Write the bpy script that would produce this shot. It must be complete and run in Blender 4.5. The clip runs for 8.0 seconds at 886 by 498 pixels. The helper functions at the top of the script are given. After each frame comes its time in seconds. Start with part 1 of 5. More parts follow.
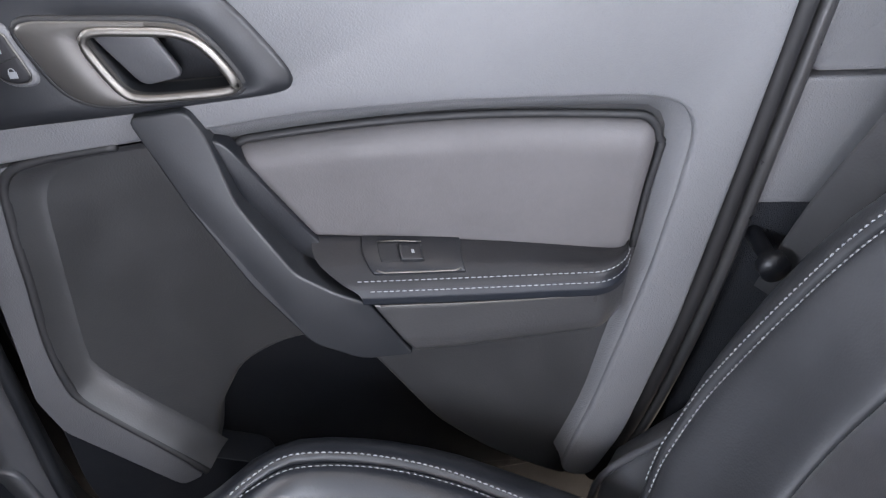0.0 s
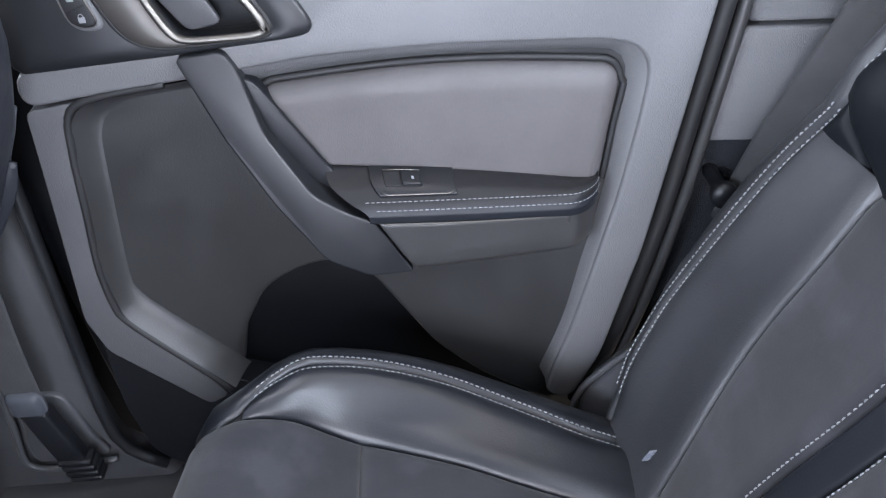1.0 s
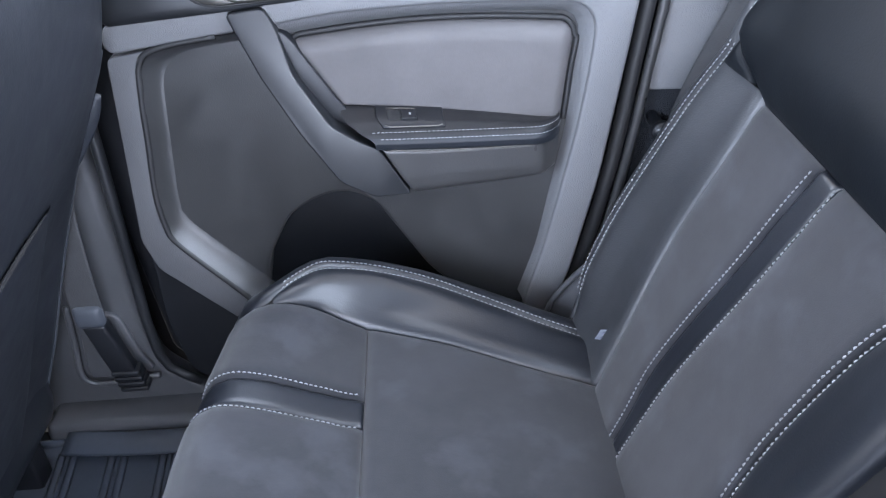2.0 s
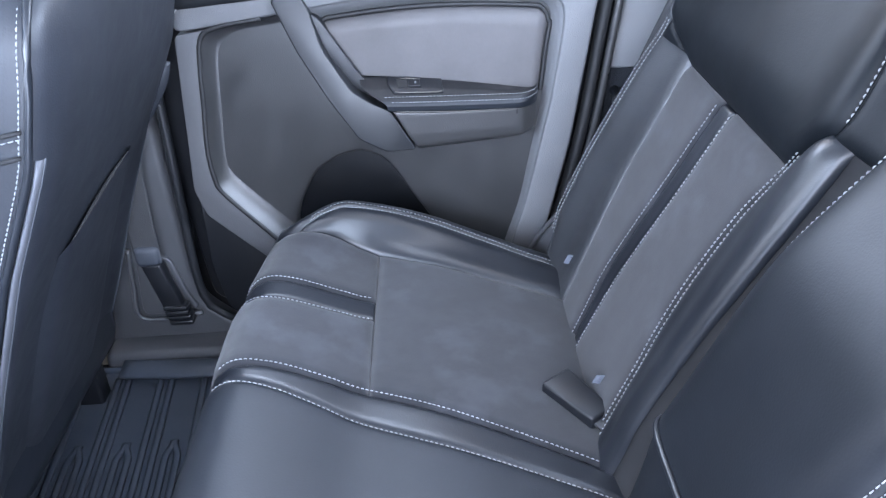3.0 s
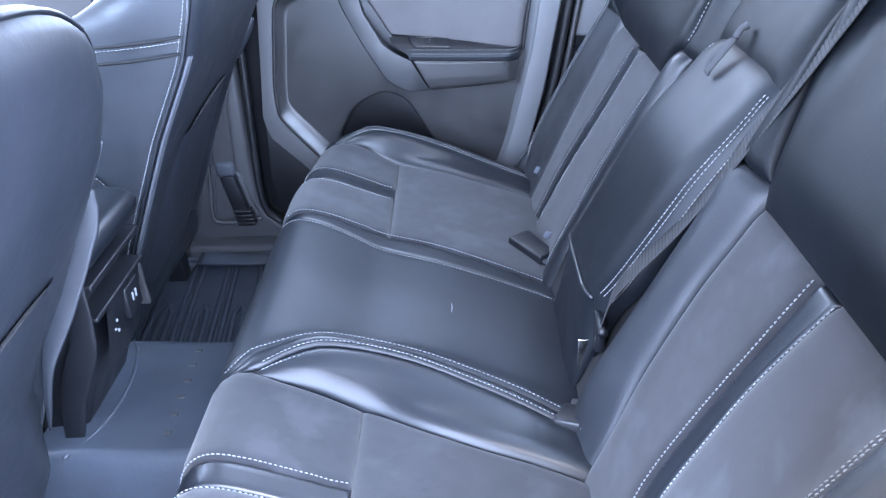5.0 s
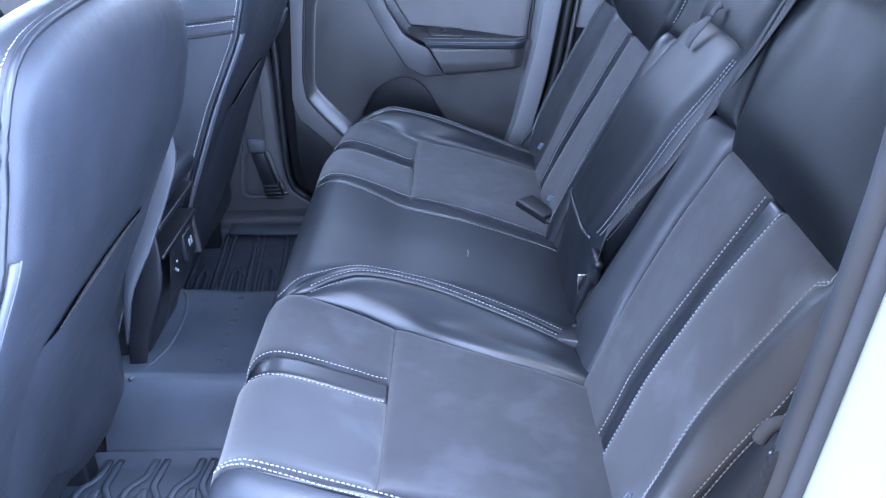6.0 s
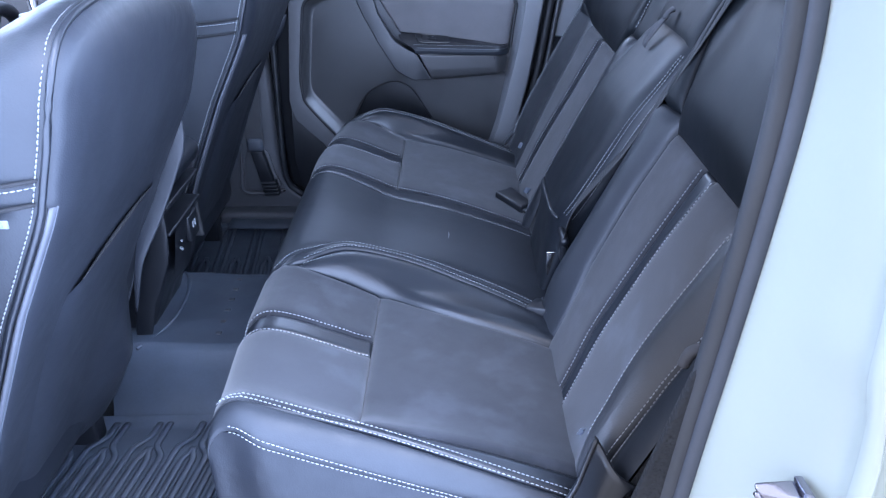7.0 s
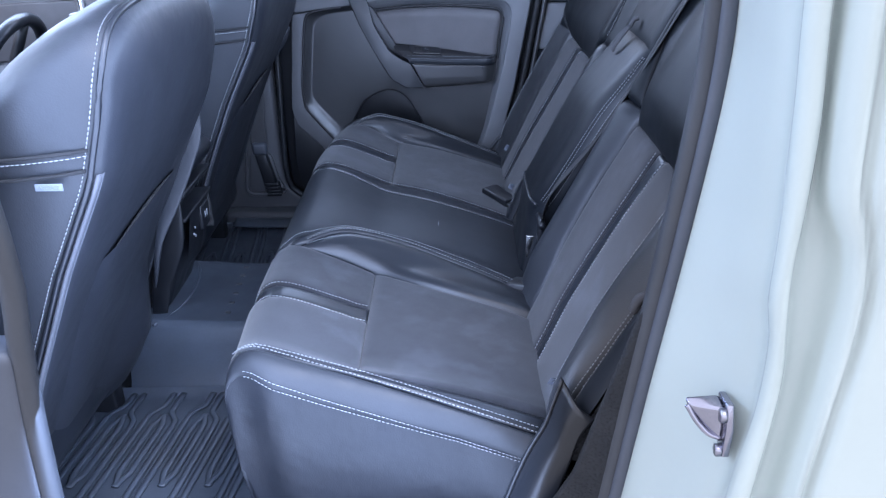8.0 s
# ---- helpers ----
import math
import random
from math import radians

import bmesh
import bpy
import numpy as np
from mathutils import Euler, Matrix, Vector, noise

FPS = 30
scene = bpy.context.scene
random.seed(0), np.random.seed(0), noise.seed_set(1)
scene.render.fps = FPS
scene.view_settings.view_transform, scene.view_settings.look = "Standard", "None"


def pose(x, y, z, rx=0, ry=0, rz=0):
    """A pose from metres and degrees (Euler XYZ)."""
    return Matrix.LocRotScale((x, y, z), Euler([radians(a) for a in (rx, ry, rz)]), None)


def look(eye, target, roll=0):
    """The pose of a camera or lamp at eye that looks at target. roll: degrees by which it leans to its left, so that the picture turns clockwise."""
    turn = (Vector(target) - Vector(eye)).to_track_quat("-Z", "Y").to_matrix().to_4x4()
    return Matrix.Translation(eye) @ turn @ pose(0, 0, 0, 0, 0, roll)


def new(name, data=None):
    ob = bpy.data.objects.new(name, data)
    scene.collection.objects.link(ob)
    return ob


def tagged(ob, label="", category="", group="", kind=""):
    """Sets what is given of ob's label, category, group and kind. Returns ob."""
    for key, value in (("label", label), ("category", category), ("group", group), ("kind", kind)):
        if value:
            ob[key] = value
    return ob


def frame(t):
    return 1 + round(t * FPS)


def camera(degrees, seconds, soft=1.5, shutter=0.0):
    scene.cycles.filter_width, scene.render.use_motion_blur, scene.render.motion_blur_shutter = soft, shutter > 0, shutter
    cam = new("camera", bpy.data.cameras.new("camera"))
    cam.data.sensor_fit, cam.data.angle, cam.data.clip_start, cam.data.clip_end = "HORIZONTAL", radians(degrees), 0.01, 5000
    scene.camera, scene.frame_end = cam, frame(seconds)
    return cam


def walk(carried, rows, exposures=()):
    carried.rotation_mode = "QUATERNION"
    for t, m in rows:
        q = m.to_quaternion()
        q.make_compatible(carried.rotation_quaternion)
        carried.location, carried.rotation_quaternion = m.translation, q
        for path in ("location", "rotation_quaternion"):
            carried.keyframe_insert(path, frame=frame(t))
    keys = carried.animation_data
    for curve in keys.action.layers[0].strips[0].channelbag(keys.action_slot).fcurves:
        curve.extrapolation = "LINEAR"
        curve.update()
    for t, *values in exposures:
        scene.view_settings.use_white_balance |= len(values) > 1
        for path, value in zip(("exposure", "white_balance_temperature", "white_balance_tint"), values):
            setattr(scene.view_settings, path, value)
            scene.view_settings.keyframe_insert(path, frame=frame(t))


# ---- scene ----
cam = camera(55.9, 8.0, soft=1.25)
METRES, EYE, TILT, LEAN, TURN = 1.72, 1.5, -37.5, 3.0, -2.9
ROWS = [
    (0.0, 0.0, 0.0, 0.0, -0.0, -0.0, 0.0),
    (0.5, -0.0015, -0.026, -0.0185, 0.08, 0.53, 0.22),
    (1.0, 0.0056, -0.0687, -0.0544, 0.38, 1.52, 0.25),
    (1.5, 0.0109, -0.1221, -0.1, 0.56, 3.07, 0.29),
    (3.0, 0.0301, -0.3063, -0.2478, 1.52, 7.84, -0.29),
    (3.5, 0.0396, -0.3723, -0.2991, 2.0, 8.53, -0.95),
    (4.0, 0.0561, -0.4433, -0.3395, 2.39, 8.9, -1.62),
    (4.5, 0.0635, -0.4962, -0.3737, 2.52, 9.1, -2.1),
    (6.0, 0.0465, -0.6448, -0.4882, 2.12, 10.17, -2.92),
    (6.5, 0.0536, -0.6822, -0.516, 1.94, 10.86, -3.14),
    (7.0, 0.0662, -0.7104, -0.541, 1.78, 11.62, -3.31),
    (7.5, 0.0694, -0.7465, -0.57, 1.63, 12.42, -3.38),
    (8.0, 0.0785, -0.7875, -0.5991, 1.46, 13.18, -3.36),
]
walk(cam, [(t, pose(0, 0.122, EYE, TILT, LEAN, TURN) @ pose(METRES * x, METRES * y, METRES * z, 90 + pitch, roll, yaw)) for t, x, y, z, yaw, pitch, roll in ROWS],
     exposures=[(0.0, 2.1, 7500, 16), (1.5, 2.25, 6850, 14), (3.5, 2.5, 6150, 13), (4.5, 2.45, 5850, 14), (6.5, 1.6, 5300, 17), (8.0, 1.05, 5500, 17)])

# ---- light ----
world = bpy.data.worlds.new("sky")
scene.world = world
world.use_nodes = True
wn = world.node_tree
sky = wn.nodes.new("ShaderNodeTexSky")
sky.sky_type, sky.sun_disc = "NISHITA", False
sky.sun_elevation, sky.sun_rotation = radians(66), radians(129)
sky.air_density, sky.dust_density = 1.0, 2.5
cloud = wn.nodes.new("ShaderNodeHueSaturation")
cloud.inputs["Saturation"].default_value = 0.45
wn.links.new(sky.outputs[0], cloud.inputs["Color"])
overcast = wn.nodes.new("ShaderNodeMix")
overcast.data_type = "RGBA"
overcast.inputs["Factor"].default_value = 0.5
overcast.inputs["B"].default_value = (13.4, 12.5, 11.9, 1)
wn.links.new(cloud.outputs[0], overcast.inputs["A"])
wn.links.new(overcast.outputs["Result"], wn.nodes["Background"].inputs[0])
wn.nodes["Background"].inputs[1].default_value = 0.115
sun = new("sun", bpy.data.lights.new("sun", "SUN"))
sun.data.energy, sun.data.angle, sun.data.color = 0.8, radians(12), (1.0, 0.94, 0.85)
sun.matrix_world = look((2.0, -1.6, 6.5), (0, 0, 0.8))


def window_light(name, at, target, width, height, watts, color=(0.60, 0.76, 1.0)):
    """An area lamp standing in for skylight at one of the car's openings."""
    ob = new(name, bpy.data.lights.new(name, "AREA"))
    ob.data.shape, ob.data.size, ob.data.size_y, ob.data.energy, ob.data.color = "RECTANGLE", width, height, watts, color
    ob.matrix_world = look(at, target)
    return ob


window_light("windscreen_light", (-1.15, 0.0, 1.60), (0.1, 0.0, 1.0), 1.25, 0.45, 4.0)
window_light("far_window_light", (-0.18, 0.73, 1.58), (-0.18, 0.0, 1.40), 0.50, 0.22, 1.7)
window_light("far_front_window_light", (-0.98, 0.73, 1.56), (-0.5, 0.0, 1.35), 0.62, 0.26, 3.5)
window_light("near_front_window_light", (-0.95, -0.73, 1.56), (-0.45, 0.2, 1.15), 0.66, 0.28, 10.5)
window_light("rear_window_light", (0.60, 0.0, 1.58), (-0.6, 0.0, 1.3), 1.1, 0.22, 5.0)
# Fill lamp added inside the open doorway, on top of the sky itself.
window_light("doorway_fill_light", (-0.17, -0.712, 1.08), (-0.38, 0.2, 0.80), 0.54, 1.00, 7.2, (0.60, 0.74, 1.0))


# ---- materials ----
def material(name, color, rough=0.5, metal=0.0, vary=0.12, vary_scale=9.0, grain=0.0, grain_scale=420.0,
             grain_depth=0.0004, spec=0.5, sheen=0.0, wrinkle=0.0, stains=0.0, blotch=None, rough_vary=0.08, coat=0.0):
    """A surface with broad colour variation, fine grain relief, soft creases and stains."""
    m = bpy.data.materials.new(name)
    m.use_nodes = True
    nt = m.node_tree
    bsdf = nt.nodes["Principled BSDF"]
    geo = nt.nodes.new("ShaderNodeTexCoord")
    link = nt.links.new

    def noise_at(scale, detail=3.0):
        n = nt.nodes.new("ShaderNodeTexNoise")
        n.inputs["Scale"].default_value, n.inputs["Detail"].default_value = scale, detail
        link(geo.outputs["Object"], n.inputs["Vector"])
        return n.outputs["Fac"]

    def ramp(src, lo, hi, a, b):
        r = nt.nodes.new("ShaderNodeMapRange")
        r.inputs["From Min"].default_value, r.inputs["From Max"].default_value = lo, hi
        r.inputs["To Min"].default_value, r.inputs["To Max"].default_value = a, b
        link(src, r.inputs["Value"])
        return r.outputs["Result"]

    broad, fine = noise_at(vary_scale, 4.0), noise_at(vary_scale * 22, 3.0)
    mix = nt.nodes.new("ShaderNodeMix")
    mix.data_type = "RGBA"
    mix.inputs["A"].default_value = (*[c * (1 - vary) for c in color], 1)
    mix.inputs["B"].default_value = (*[min(1, c * (1 + vary)) for c in color], 1)
    add = nt.nodes.new("ShaderNodeMath")
    add.operation = "MULTIPLY_ADD"
    link(fine, add.inputs[0])
    add.inputs[1].default_value = 0.45
    link(ramp(broad, 0.3, 0.7, -0.1, 0.65), add.inputs[2])
    link(add.outputs[0], mix.inputs["Factor"])
    out = mix.outputs["Result"]
    if stains:
        st = nt.nodes.new("ShaderNodeMix")
        st.data_type = "RGBA"
        link(ramp(noise_at(vary_scale * 0.9 + 3, 5.0), 0.53, 0.66, 0.0, stains), st.inputs["Factor"])
        link(out, st.inputs["A"])
        st.inputs["B"].default_value = (*(blotch or (0.2, 0.2, 0.2)), 1)
        out = st.outputs["Result"]
    link(out, bsdf.inputs["Base Color"])
    link(ramp(noise_at(vary_scale * 3, 4.0), 0.3, 0.7, max(0.02, rough - rough_vary), min(1, rough + rough_vary)), bsdf.inputs["Roughness"])
    bsdf.inputs["Metallic"].default_value = metal
    bsdf.inputs["Specular IOR Level"].default_value = spec
    bsdf.inputs["Sheen Weight"].default_value = sheen
    bsdf.inputs["Sheen Roughness"].default_value = 0.6
    bsdf.inputs["Coat Weight"].default_value = coat
    last = None
    if wrinkle:
        b = nt.nodes.new("ShaderNodeBump")
        b.inputs["Strength"].default_value, b.inputs["Distance"].default_value = 1.0, wrinkle
        link(noise_at(26.0, 2.0), b.inputs["Height"])
        last = b
    if grain:
        v = nt.nodes.new("ShaderNodeTexVoronoi")
        v.feature = "SMOOTH_F1"
        v.inputs["Scale"].default_value = grain_scale
        link(geo.outputs["Object"], v.inputs["Vector"])
        b = nt.nodes.new("ShaderNodeBump")
        b.inputs["Strength"].default_value, b.inputs["Distance"].default_value = grain, grain_depth
        b.invert = True
        link(v.outputs["Distance"], b.inputs["Height"])
        if last:
            link(last.outputs[0], b.inputs["Normal"])
        last = b
    if last:
        link(last.outputs[0], bsdf.inputs["Normal"])
    return m


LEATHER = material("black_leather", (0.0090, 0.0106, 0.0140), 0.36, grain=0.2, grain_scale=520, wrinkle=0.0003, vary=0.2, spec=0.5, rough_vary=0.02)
# Lighter copies of the black leather: light on bolsters and sides in the colour.
LEATHER_LIT = material("lit_black_leather", (0.026, 0.0275, 0.0305), 0.44, grain=0.35, grain_scale=520, wrinkle=0.0006, vary=0.2)
LEATHER_HALF_LIT = material("half_lit_leather", (0.017, 0.019, 0.023), 0.48, grain=0.35, grain_scale=520, wrinkle=0.0008, vary=0.2, spec=0.35)
LEATHER_MID = material("middle_seat_leather", (0.0080, 0.0100, 0.0140), 0.53, grain=0.2, grain_scale=520, wrinkle=0.00015, vary=0.2, spec=0.42, rough_vary=0.02)
LEATHER_SIDE = material("black_leather_side", (0.0085, 0.0100, 0.0135), 0.46, grain=0.4, grain_scale=520, wrinkle=0.002, vary=0.2, spec=0.3)
SUEDE = material("charcoal_suede", (0.0128, 0.0133, 0.0160), 0.92, sheen=0.14, grain=0.25, grain_scale=900, vary=0.28, vary_scale=14,
                 stains=0.42, blotch=(0.036, 0.038, 0.045), spec=0.2)
SUEDE_WORN = material("rubbed_charcoal_suede", (0.0180, 0.0190, 0.0225), 0.88, sheen=0.16, grain=0.25, grain_scale=900, vary=0.28, vary_scale=7,
                      stains=0.75, blotch=(0.046, 0.051, 0.060), spec=0.2)
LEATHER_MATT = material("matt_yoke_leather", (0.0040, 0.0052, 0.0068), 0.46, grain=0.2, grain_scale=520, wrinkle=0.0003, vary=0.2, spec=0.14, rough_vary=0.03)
LEATHER_ARM = material("armrest_leather", (0.0060, 0.0076, 0.0104), 0.46, grain=0.2, grain_scale=520, wrinkle=0.0002, vary=0.2, spec=0.30, rough_vary=0.03)
LEATHER_BACK = material("seat_back_leather", (0.016, 0.018, 0.023), 0.46, grain=0.3, grain_scale=520, wrinkle=0.0012, vary=0.2, spec=0.38, rough_vary=0.03)
EDGING = material("grey_edging_fabric", (0.060, 0.063, 0.072), 0.6, grain=0.5, grain_scale=700, vary=0.2)
# Near-black for seams, slits and recesses: their shade put into the colour.
SHADE_BLACK = material("seam_shadow_cloth", (0.008, 0.008, 0.009), 0.9)
THREAD = material("pale_thread", (0.22, 0.225, 0.235), 0.7, vary=0.2, vary_scale=120)
TRIM = material("grained_door_plastic", (0.105, 0.106, 0.110), 0.48, grain=0.7, grain_scale=750, grain_depth=0.0005, vary=0.06)
TRIM_MID = material("charcoal_door_plastic", (0.036, 0.0355, 0.036), 0.34, grain=0.3, grain_scale=480, grain_depth=0.0005)
TRIM_DARK = material("dark_door_plastic", (0.027, 0.027, 0.028), 0.38, spec=0.9, grain=0.3, grain_scale=600, vary=0.15, stains=0.15, blotch=(0.04, 0.04, 0.04))
# Darker copy of the grained trim: shade at the door's front in the colour.
TRIM_SHADED = material("shaded_border_plastic", (0.075, 0.075, 0.079), 0.42, grain=0.4, grain_scale=750, vary=0.08)
PILLAR = material("smooth_charcoal_plastic", (0.056, 0.057, 0.061), 0.42, grain=0.3, grain_scale=600)
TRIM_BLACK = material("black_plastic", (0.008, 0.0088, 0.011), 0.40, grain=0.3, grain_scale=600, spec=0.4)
PULL = material("satin_grey_plastic", (0.011, 0.012, 0.014), 0.42, grain=0.1, grain_scale=700)
BRONZE = material("smoked_metallic_plastic", (0.085, 0.080, 0.074), 0.42, metal=0.5)
PAD = material("matt_black_leather", (0.012, 0.012, 0.0135), 0.5, grain=0.25, grain_scale=600, spec=0.3)
VINYL = material("grey_door_vinyl", (0.080, 0.075, 0.076), 0.62, grain=0.3, grain_scale=700, wrinkle=0.0006)
SATIN = material("satin_nickel", (0.19, 0.18, 0.165), 0.44, metal=1.0)
STEEL = material("dull_zinc_steel", (0.34, 0.34, 0.40), 0.24, metal=1.0)
CHROME = material("bright_chrome", (0.75, 0.75, 0.76), 0.15, metal=1.0)
RUBBER = material("black_rubber", (0.012, 0.012, 0.013), 0.6)
SEAL_PALE = material("pale_grey_weatherstrip", (0.062, 0.072, 0.095), 0.5)
MESH = material("charcoal_mesh_carpet", (0.014, 0.016, 0.020), 0.9, grain=1.0, grain_scale=260, grain_depth=0.002)
SEAL = material("grey_weatherstrip", (0.040, 0.045, 0.055), 0.55)
MAT = material("ribbed_rubber_mat", (0.042, 0.050, 0.064), 0.38, grain=0.4, grain_scale=800, vary=0.3, stains=0.2, blotch=(0.05, 0.05, 0.05))
CARPET = material("black_carpet", (0.010, 0.012, 0.016), 0.95, grain=1.0, grain_scale=900, grain_depth=0.0015)
WEAVE = material("webbing_weave_shadow", (0.009, 0.009, 0.010), 0.9)
STRAP = material("grey_strap_webbing", (0.042, 0.042, 0.046), 0.8, grain=0.5, grain_scale=500)
BELT = material("black_ribbed_webbing", (0.020, 0.020, 0.021), 0.75, grain=0.6, grain_scale=500)
WEBBING = material("charcoal_webbing", (0.034, 0.034, 0.036), 0.8, grain=0.6, grain_scale=500)
PAINT = material("pale_mint_paint", (0.44, 0.50, 0.475), 0.16, vary=0.02, rough_vary=0.01)
TAG = material("white_label_cloth", (0.13, 0.145, 0.175), 0.8)
INK = material("grey_print", (0.10, 0.11, 0.15), 0.7)
GLOW = material("pale_icon_print", (0.2, 0.21, 0.22), 0.6)
RED = material("red_press_button", (0.45, 0.03, 0.02), 0.4)
LINER = material("light_grey_headliner", (0.52, 0.51, 0.50), 0.9)
CONCRETE = material("pale_concrete", (0.42, 0.41, 0.39), 0.85, vary_scale=2.0, vary=0.25, grain=0.5, grain_scale=60)


# ---- mesh helpers ----
def mesh_object(name, verts, faces, mat, parent=None, label="", smooth=True):
    me = bpy.data.meshes.new(name)
    me.from_pydata([tuple(v) for v in verts], [], faces)
    me.materials.append(mat)
    if smooth:
        me.polygons.foreach_set("use_smooth", [True] * len(me.polygons))
    me.update()
    ob = new(name, me)
    if parent:
        ob.parent = parent
    if label:
        ob["label"] = label
    return ob


def thing(name, at, label, category, group="", kind=""):
    """An Empty at the base of a thing; parts are built in world metres."""
    ob = new(name)
    ob.empty_display_size = 0.05
    ob.location = at
    return tagged(ob, label, category, group, kind)


def adopt(root):
    """Keeps the parts of a thing where they were built."""
    inv = Matrix.Translation(root.location).inverted()
    for c in root.children:
        c.matrix_parent_inverse = inv


def bevel(ob, width, segments=3, angle=35, clamp=True):
    b = ob.modifiers.new("bevel", "BEVEL")
    b.width, b.segments, b.limit_method, b.angle_limit, b.harden_normals, b.use_clamp_overlap = width, segments, "ANGLE", radians(angle), False, clamp
    return ob


def rounded(points, rounds=2):
    """A closed outline with its corners cut round: rounds 0 keeps them sharp, 1 rounds by 8 mm, 2 by 20 mm at most."""
    pts = [Vector(p) for p in points]
    if not rounds:
        return pts
    reach, out = (0.008 if rounds == 1 else 0.020), []
    for i, p in enumerate(pts):
        a, b = pts[i - 1] - p, pts[(i + 1) % len(pts)] - p
        a, b = p + a * min(0.46, reach / a.length), p + b * min(0.46, reach / b.length)
        for k in range(5):
            t = k / 4
            out.append(a * (1 - t) ** 2 + p * 2 * t * (1 - t) + b * t * t)
    return out


def smooth_line(points, n):
    """n points along a Catmull-Rom curve through the given ones, evenly spaced."""
    p = [Vector(q) for q in points]
    p = [p[0] * 2 - p[1]] + p + [p[-1] * 2 - p[-2]]
    fine = []
    for i in range(1, len(p) - 2):
        for k in range(24):
            t = k / 24
            a, b, c, d = p[i - 1], p[i], p[i + 1], p[i + 2]
            fine.append(0.5 * (2 * b + (c - a) * t + (2 * a - 5 * b + 4 * c - d) * t * t + (3 * b - a - 3 * c + d) * t ** 3))
    fine.append(p[-2])
    return resample(fine, n)


def resample(line, n, closed=False):
    pts = list(line) + ([line[0]] if closed else [])
    acc = [0.0]
    for a, b in zip(pts, pts[1:]):
        acc.append(acc[-1] + (b - a).length)
    out, j = [], 0
    for k in range(n):
        s = acc[-1] * k / (n if closed else n - 1)
        while j < len(acc) - 2 and acc[j + 1] < s:
            j += 1
        span = acc[j + 1] - acc[j]
        out.append(pts[j].lerp(pts[j + 1], (s - acc[j]) / span if span else 0))
    return out


def plate(name, outline, y, depth, mat, parent=None, edge=0.004, label="", facing=-1, rounds=2, segments=3, clamp=True):
    """A solid plate from an outline in x and z: its visible face at y (a number, or a function of x and z), its back depth further out."""
    loop = rounded(outline, rounds)
    at = y if callable(y) else (lambda x, z: y)
    n = len(loop)
    verts = [(p[0], at(p[0], p[1]), p[1]) for p in loop] + [(p[0], at(p[0], p[1]) - facing * depth, p[1]) for p in loop]
    faces = [list(range(n)), list(range(2 * n - 1, n - 1, -1))] + [[i, n + i, n + (i + 1) % n, (i + 1) % n] for i in range(n)]
    ob = mesh_object(name, verts, faces, mat, parent, label)
    bm = bmesh.new()
    bm.from_mesh(ob.data)
    bmesh.ops.recalc_face_normals(bm, faces=bm.faces)
    bm.to_mesh(ob.data)
    bm.free()
    ob.data.polygons.foreach_set("use_smooth", [True] * len(ob.data.polygons))
    return bevel(ob, edge, segments, clamp=clamp)


def ring_plate(name, outer, inner, y, depth, mat, parent, label="", lip=0.003, rim=0.008, n=160):
    """A plate with a hole: outer and inner outlines in x and z, walls going depth outwards inside the hole."""
    a, b = rounded(outer), rounded(inner)
    mid = sum(b, Vector((0, 0))) / len(b)

    def meet(loop, d):
        best = 0.0
        for p, q in zip(loop, loop[1:] + loop[:1]):
            e, o = q - p, p - mid
            den = d[0] * e[1] - d[1] * e[0]
            if abs(den) > 1e-12:
                t, u = (o[0] * e[1] - o[1] * e[0]) / den, (o[0] * d[1] - o[1] * d[0]) / den
                if t > best and -1e-6 <= u <= 1 + 1e-6:
                    best = t
        return mid + d * best

    at = y if callable(y) else (lambda x, z: y)
    dirs = [Vector((math.cos(2 * math.pi * k / n), math.sin(2 * math.pi * k / n))) for k in range(n)]
    a, b = [meet(a, d) for d in dirs], [meet(b, d) for d in dirs]
    rows = []
    for (f, back) in ((0.0, rim), (0.001, 0.002), (0.004, 0.0), (0.5, 0.0), (0.94, 0.0), (1.0, lip), (None, depth)):
        row = []
        for p, q in zip(a, b):
            d = (q - p).normalized()
            w = q + (q - mid) * -0.05 if f is None else (p + d * f if f < 0.01 else p.lerp(q, f))
            row.append((w[0], at(w[0], w[1]) + back, w[1]))
        rows.append(row)
    verts = [v for r in rows for v in r]
    faces = [[r * n + i, r * n + (i + 1) % n, (r + 1) * n + (i + 1) % n, (r + 1) * n + i] for r in range(len(rows) - 1) for i in range(n)]
    return mesh_object(name, verts, faces, mat, parent, label)


def tube(name, line, radius, mat, parent=None, label="", closed=False, sides=8, squash=None):
    """A round rod along a line of points; squash flattens it along that direction."""
    pts = [Vector(p) for p in line]
    n, verts = len(pts), []
    for i, p in enumerate(pts):
        a, b = pts[(i - 1) % n if closed else max(i - 1, 0)], pts[(i + 1) % n if closed else min(i + 1, n - 1)]
        d = (b - a).normalized()
        u = d.cross(Vector((0.13, 0.2, 0.97))).normalized()
        w = d.cross(u)
        r = radius(i / max(1, n - 1)) if callable(radius) else radius
        for k in range(sides):
            t = 2 * math.pi * k / sides
            o = u * math.cos(t) * r + w * math.sin(t) * r
            if squash is not None:
                o -= squash * o.dot(squash) * 0.6
            verts.append(p + o)
    m = n if closed else n - 1
    faces = [[i * sides + k, i * sides + (k + 1) % sides, ((i + 1) % n) * sides + (k + 1) % sides, ((i + 1) % n) * sides + k] for i in range(m) for k in range(sides)]
    if not closed:
        faces += [list(range(sides))[::-1], list(range((n - 1) * sides, n * sides))]
    return mesh_object(name, verts, faces, mat, parent, label)


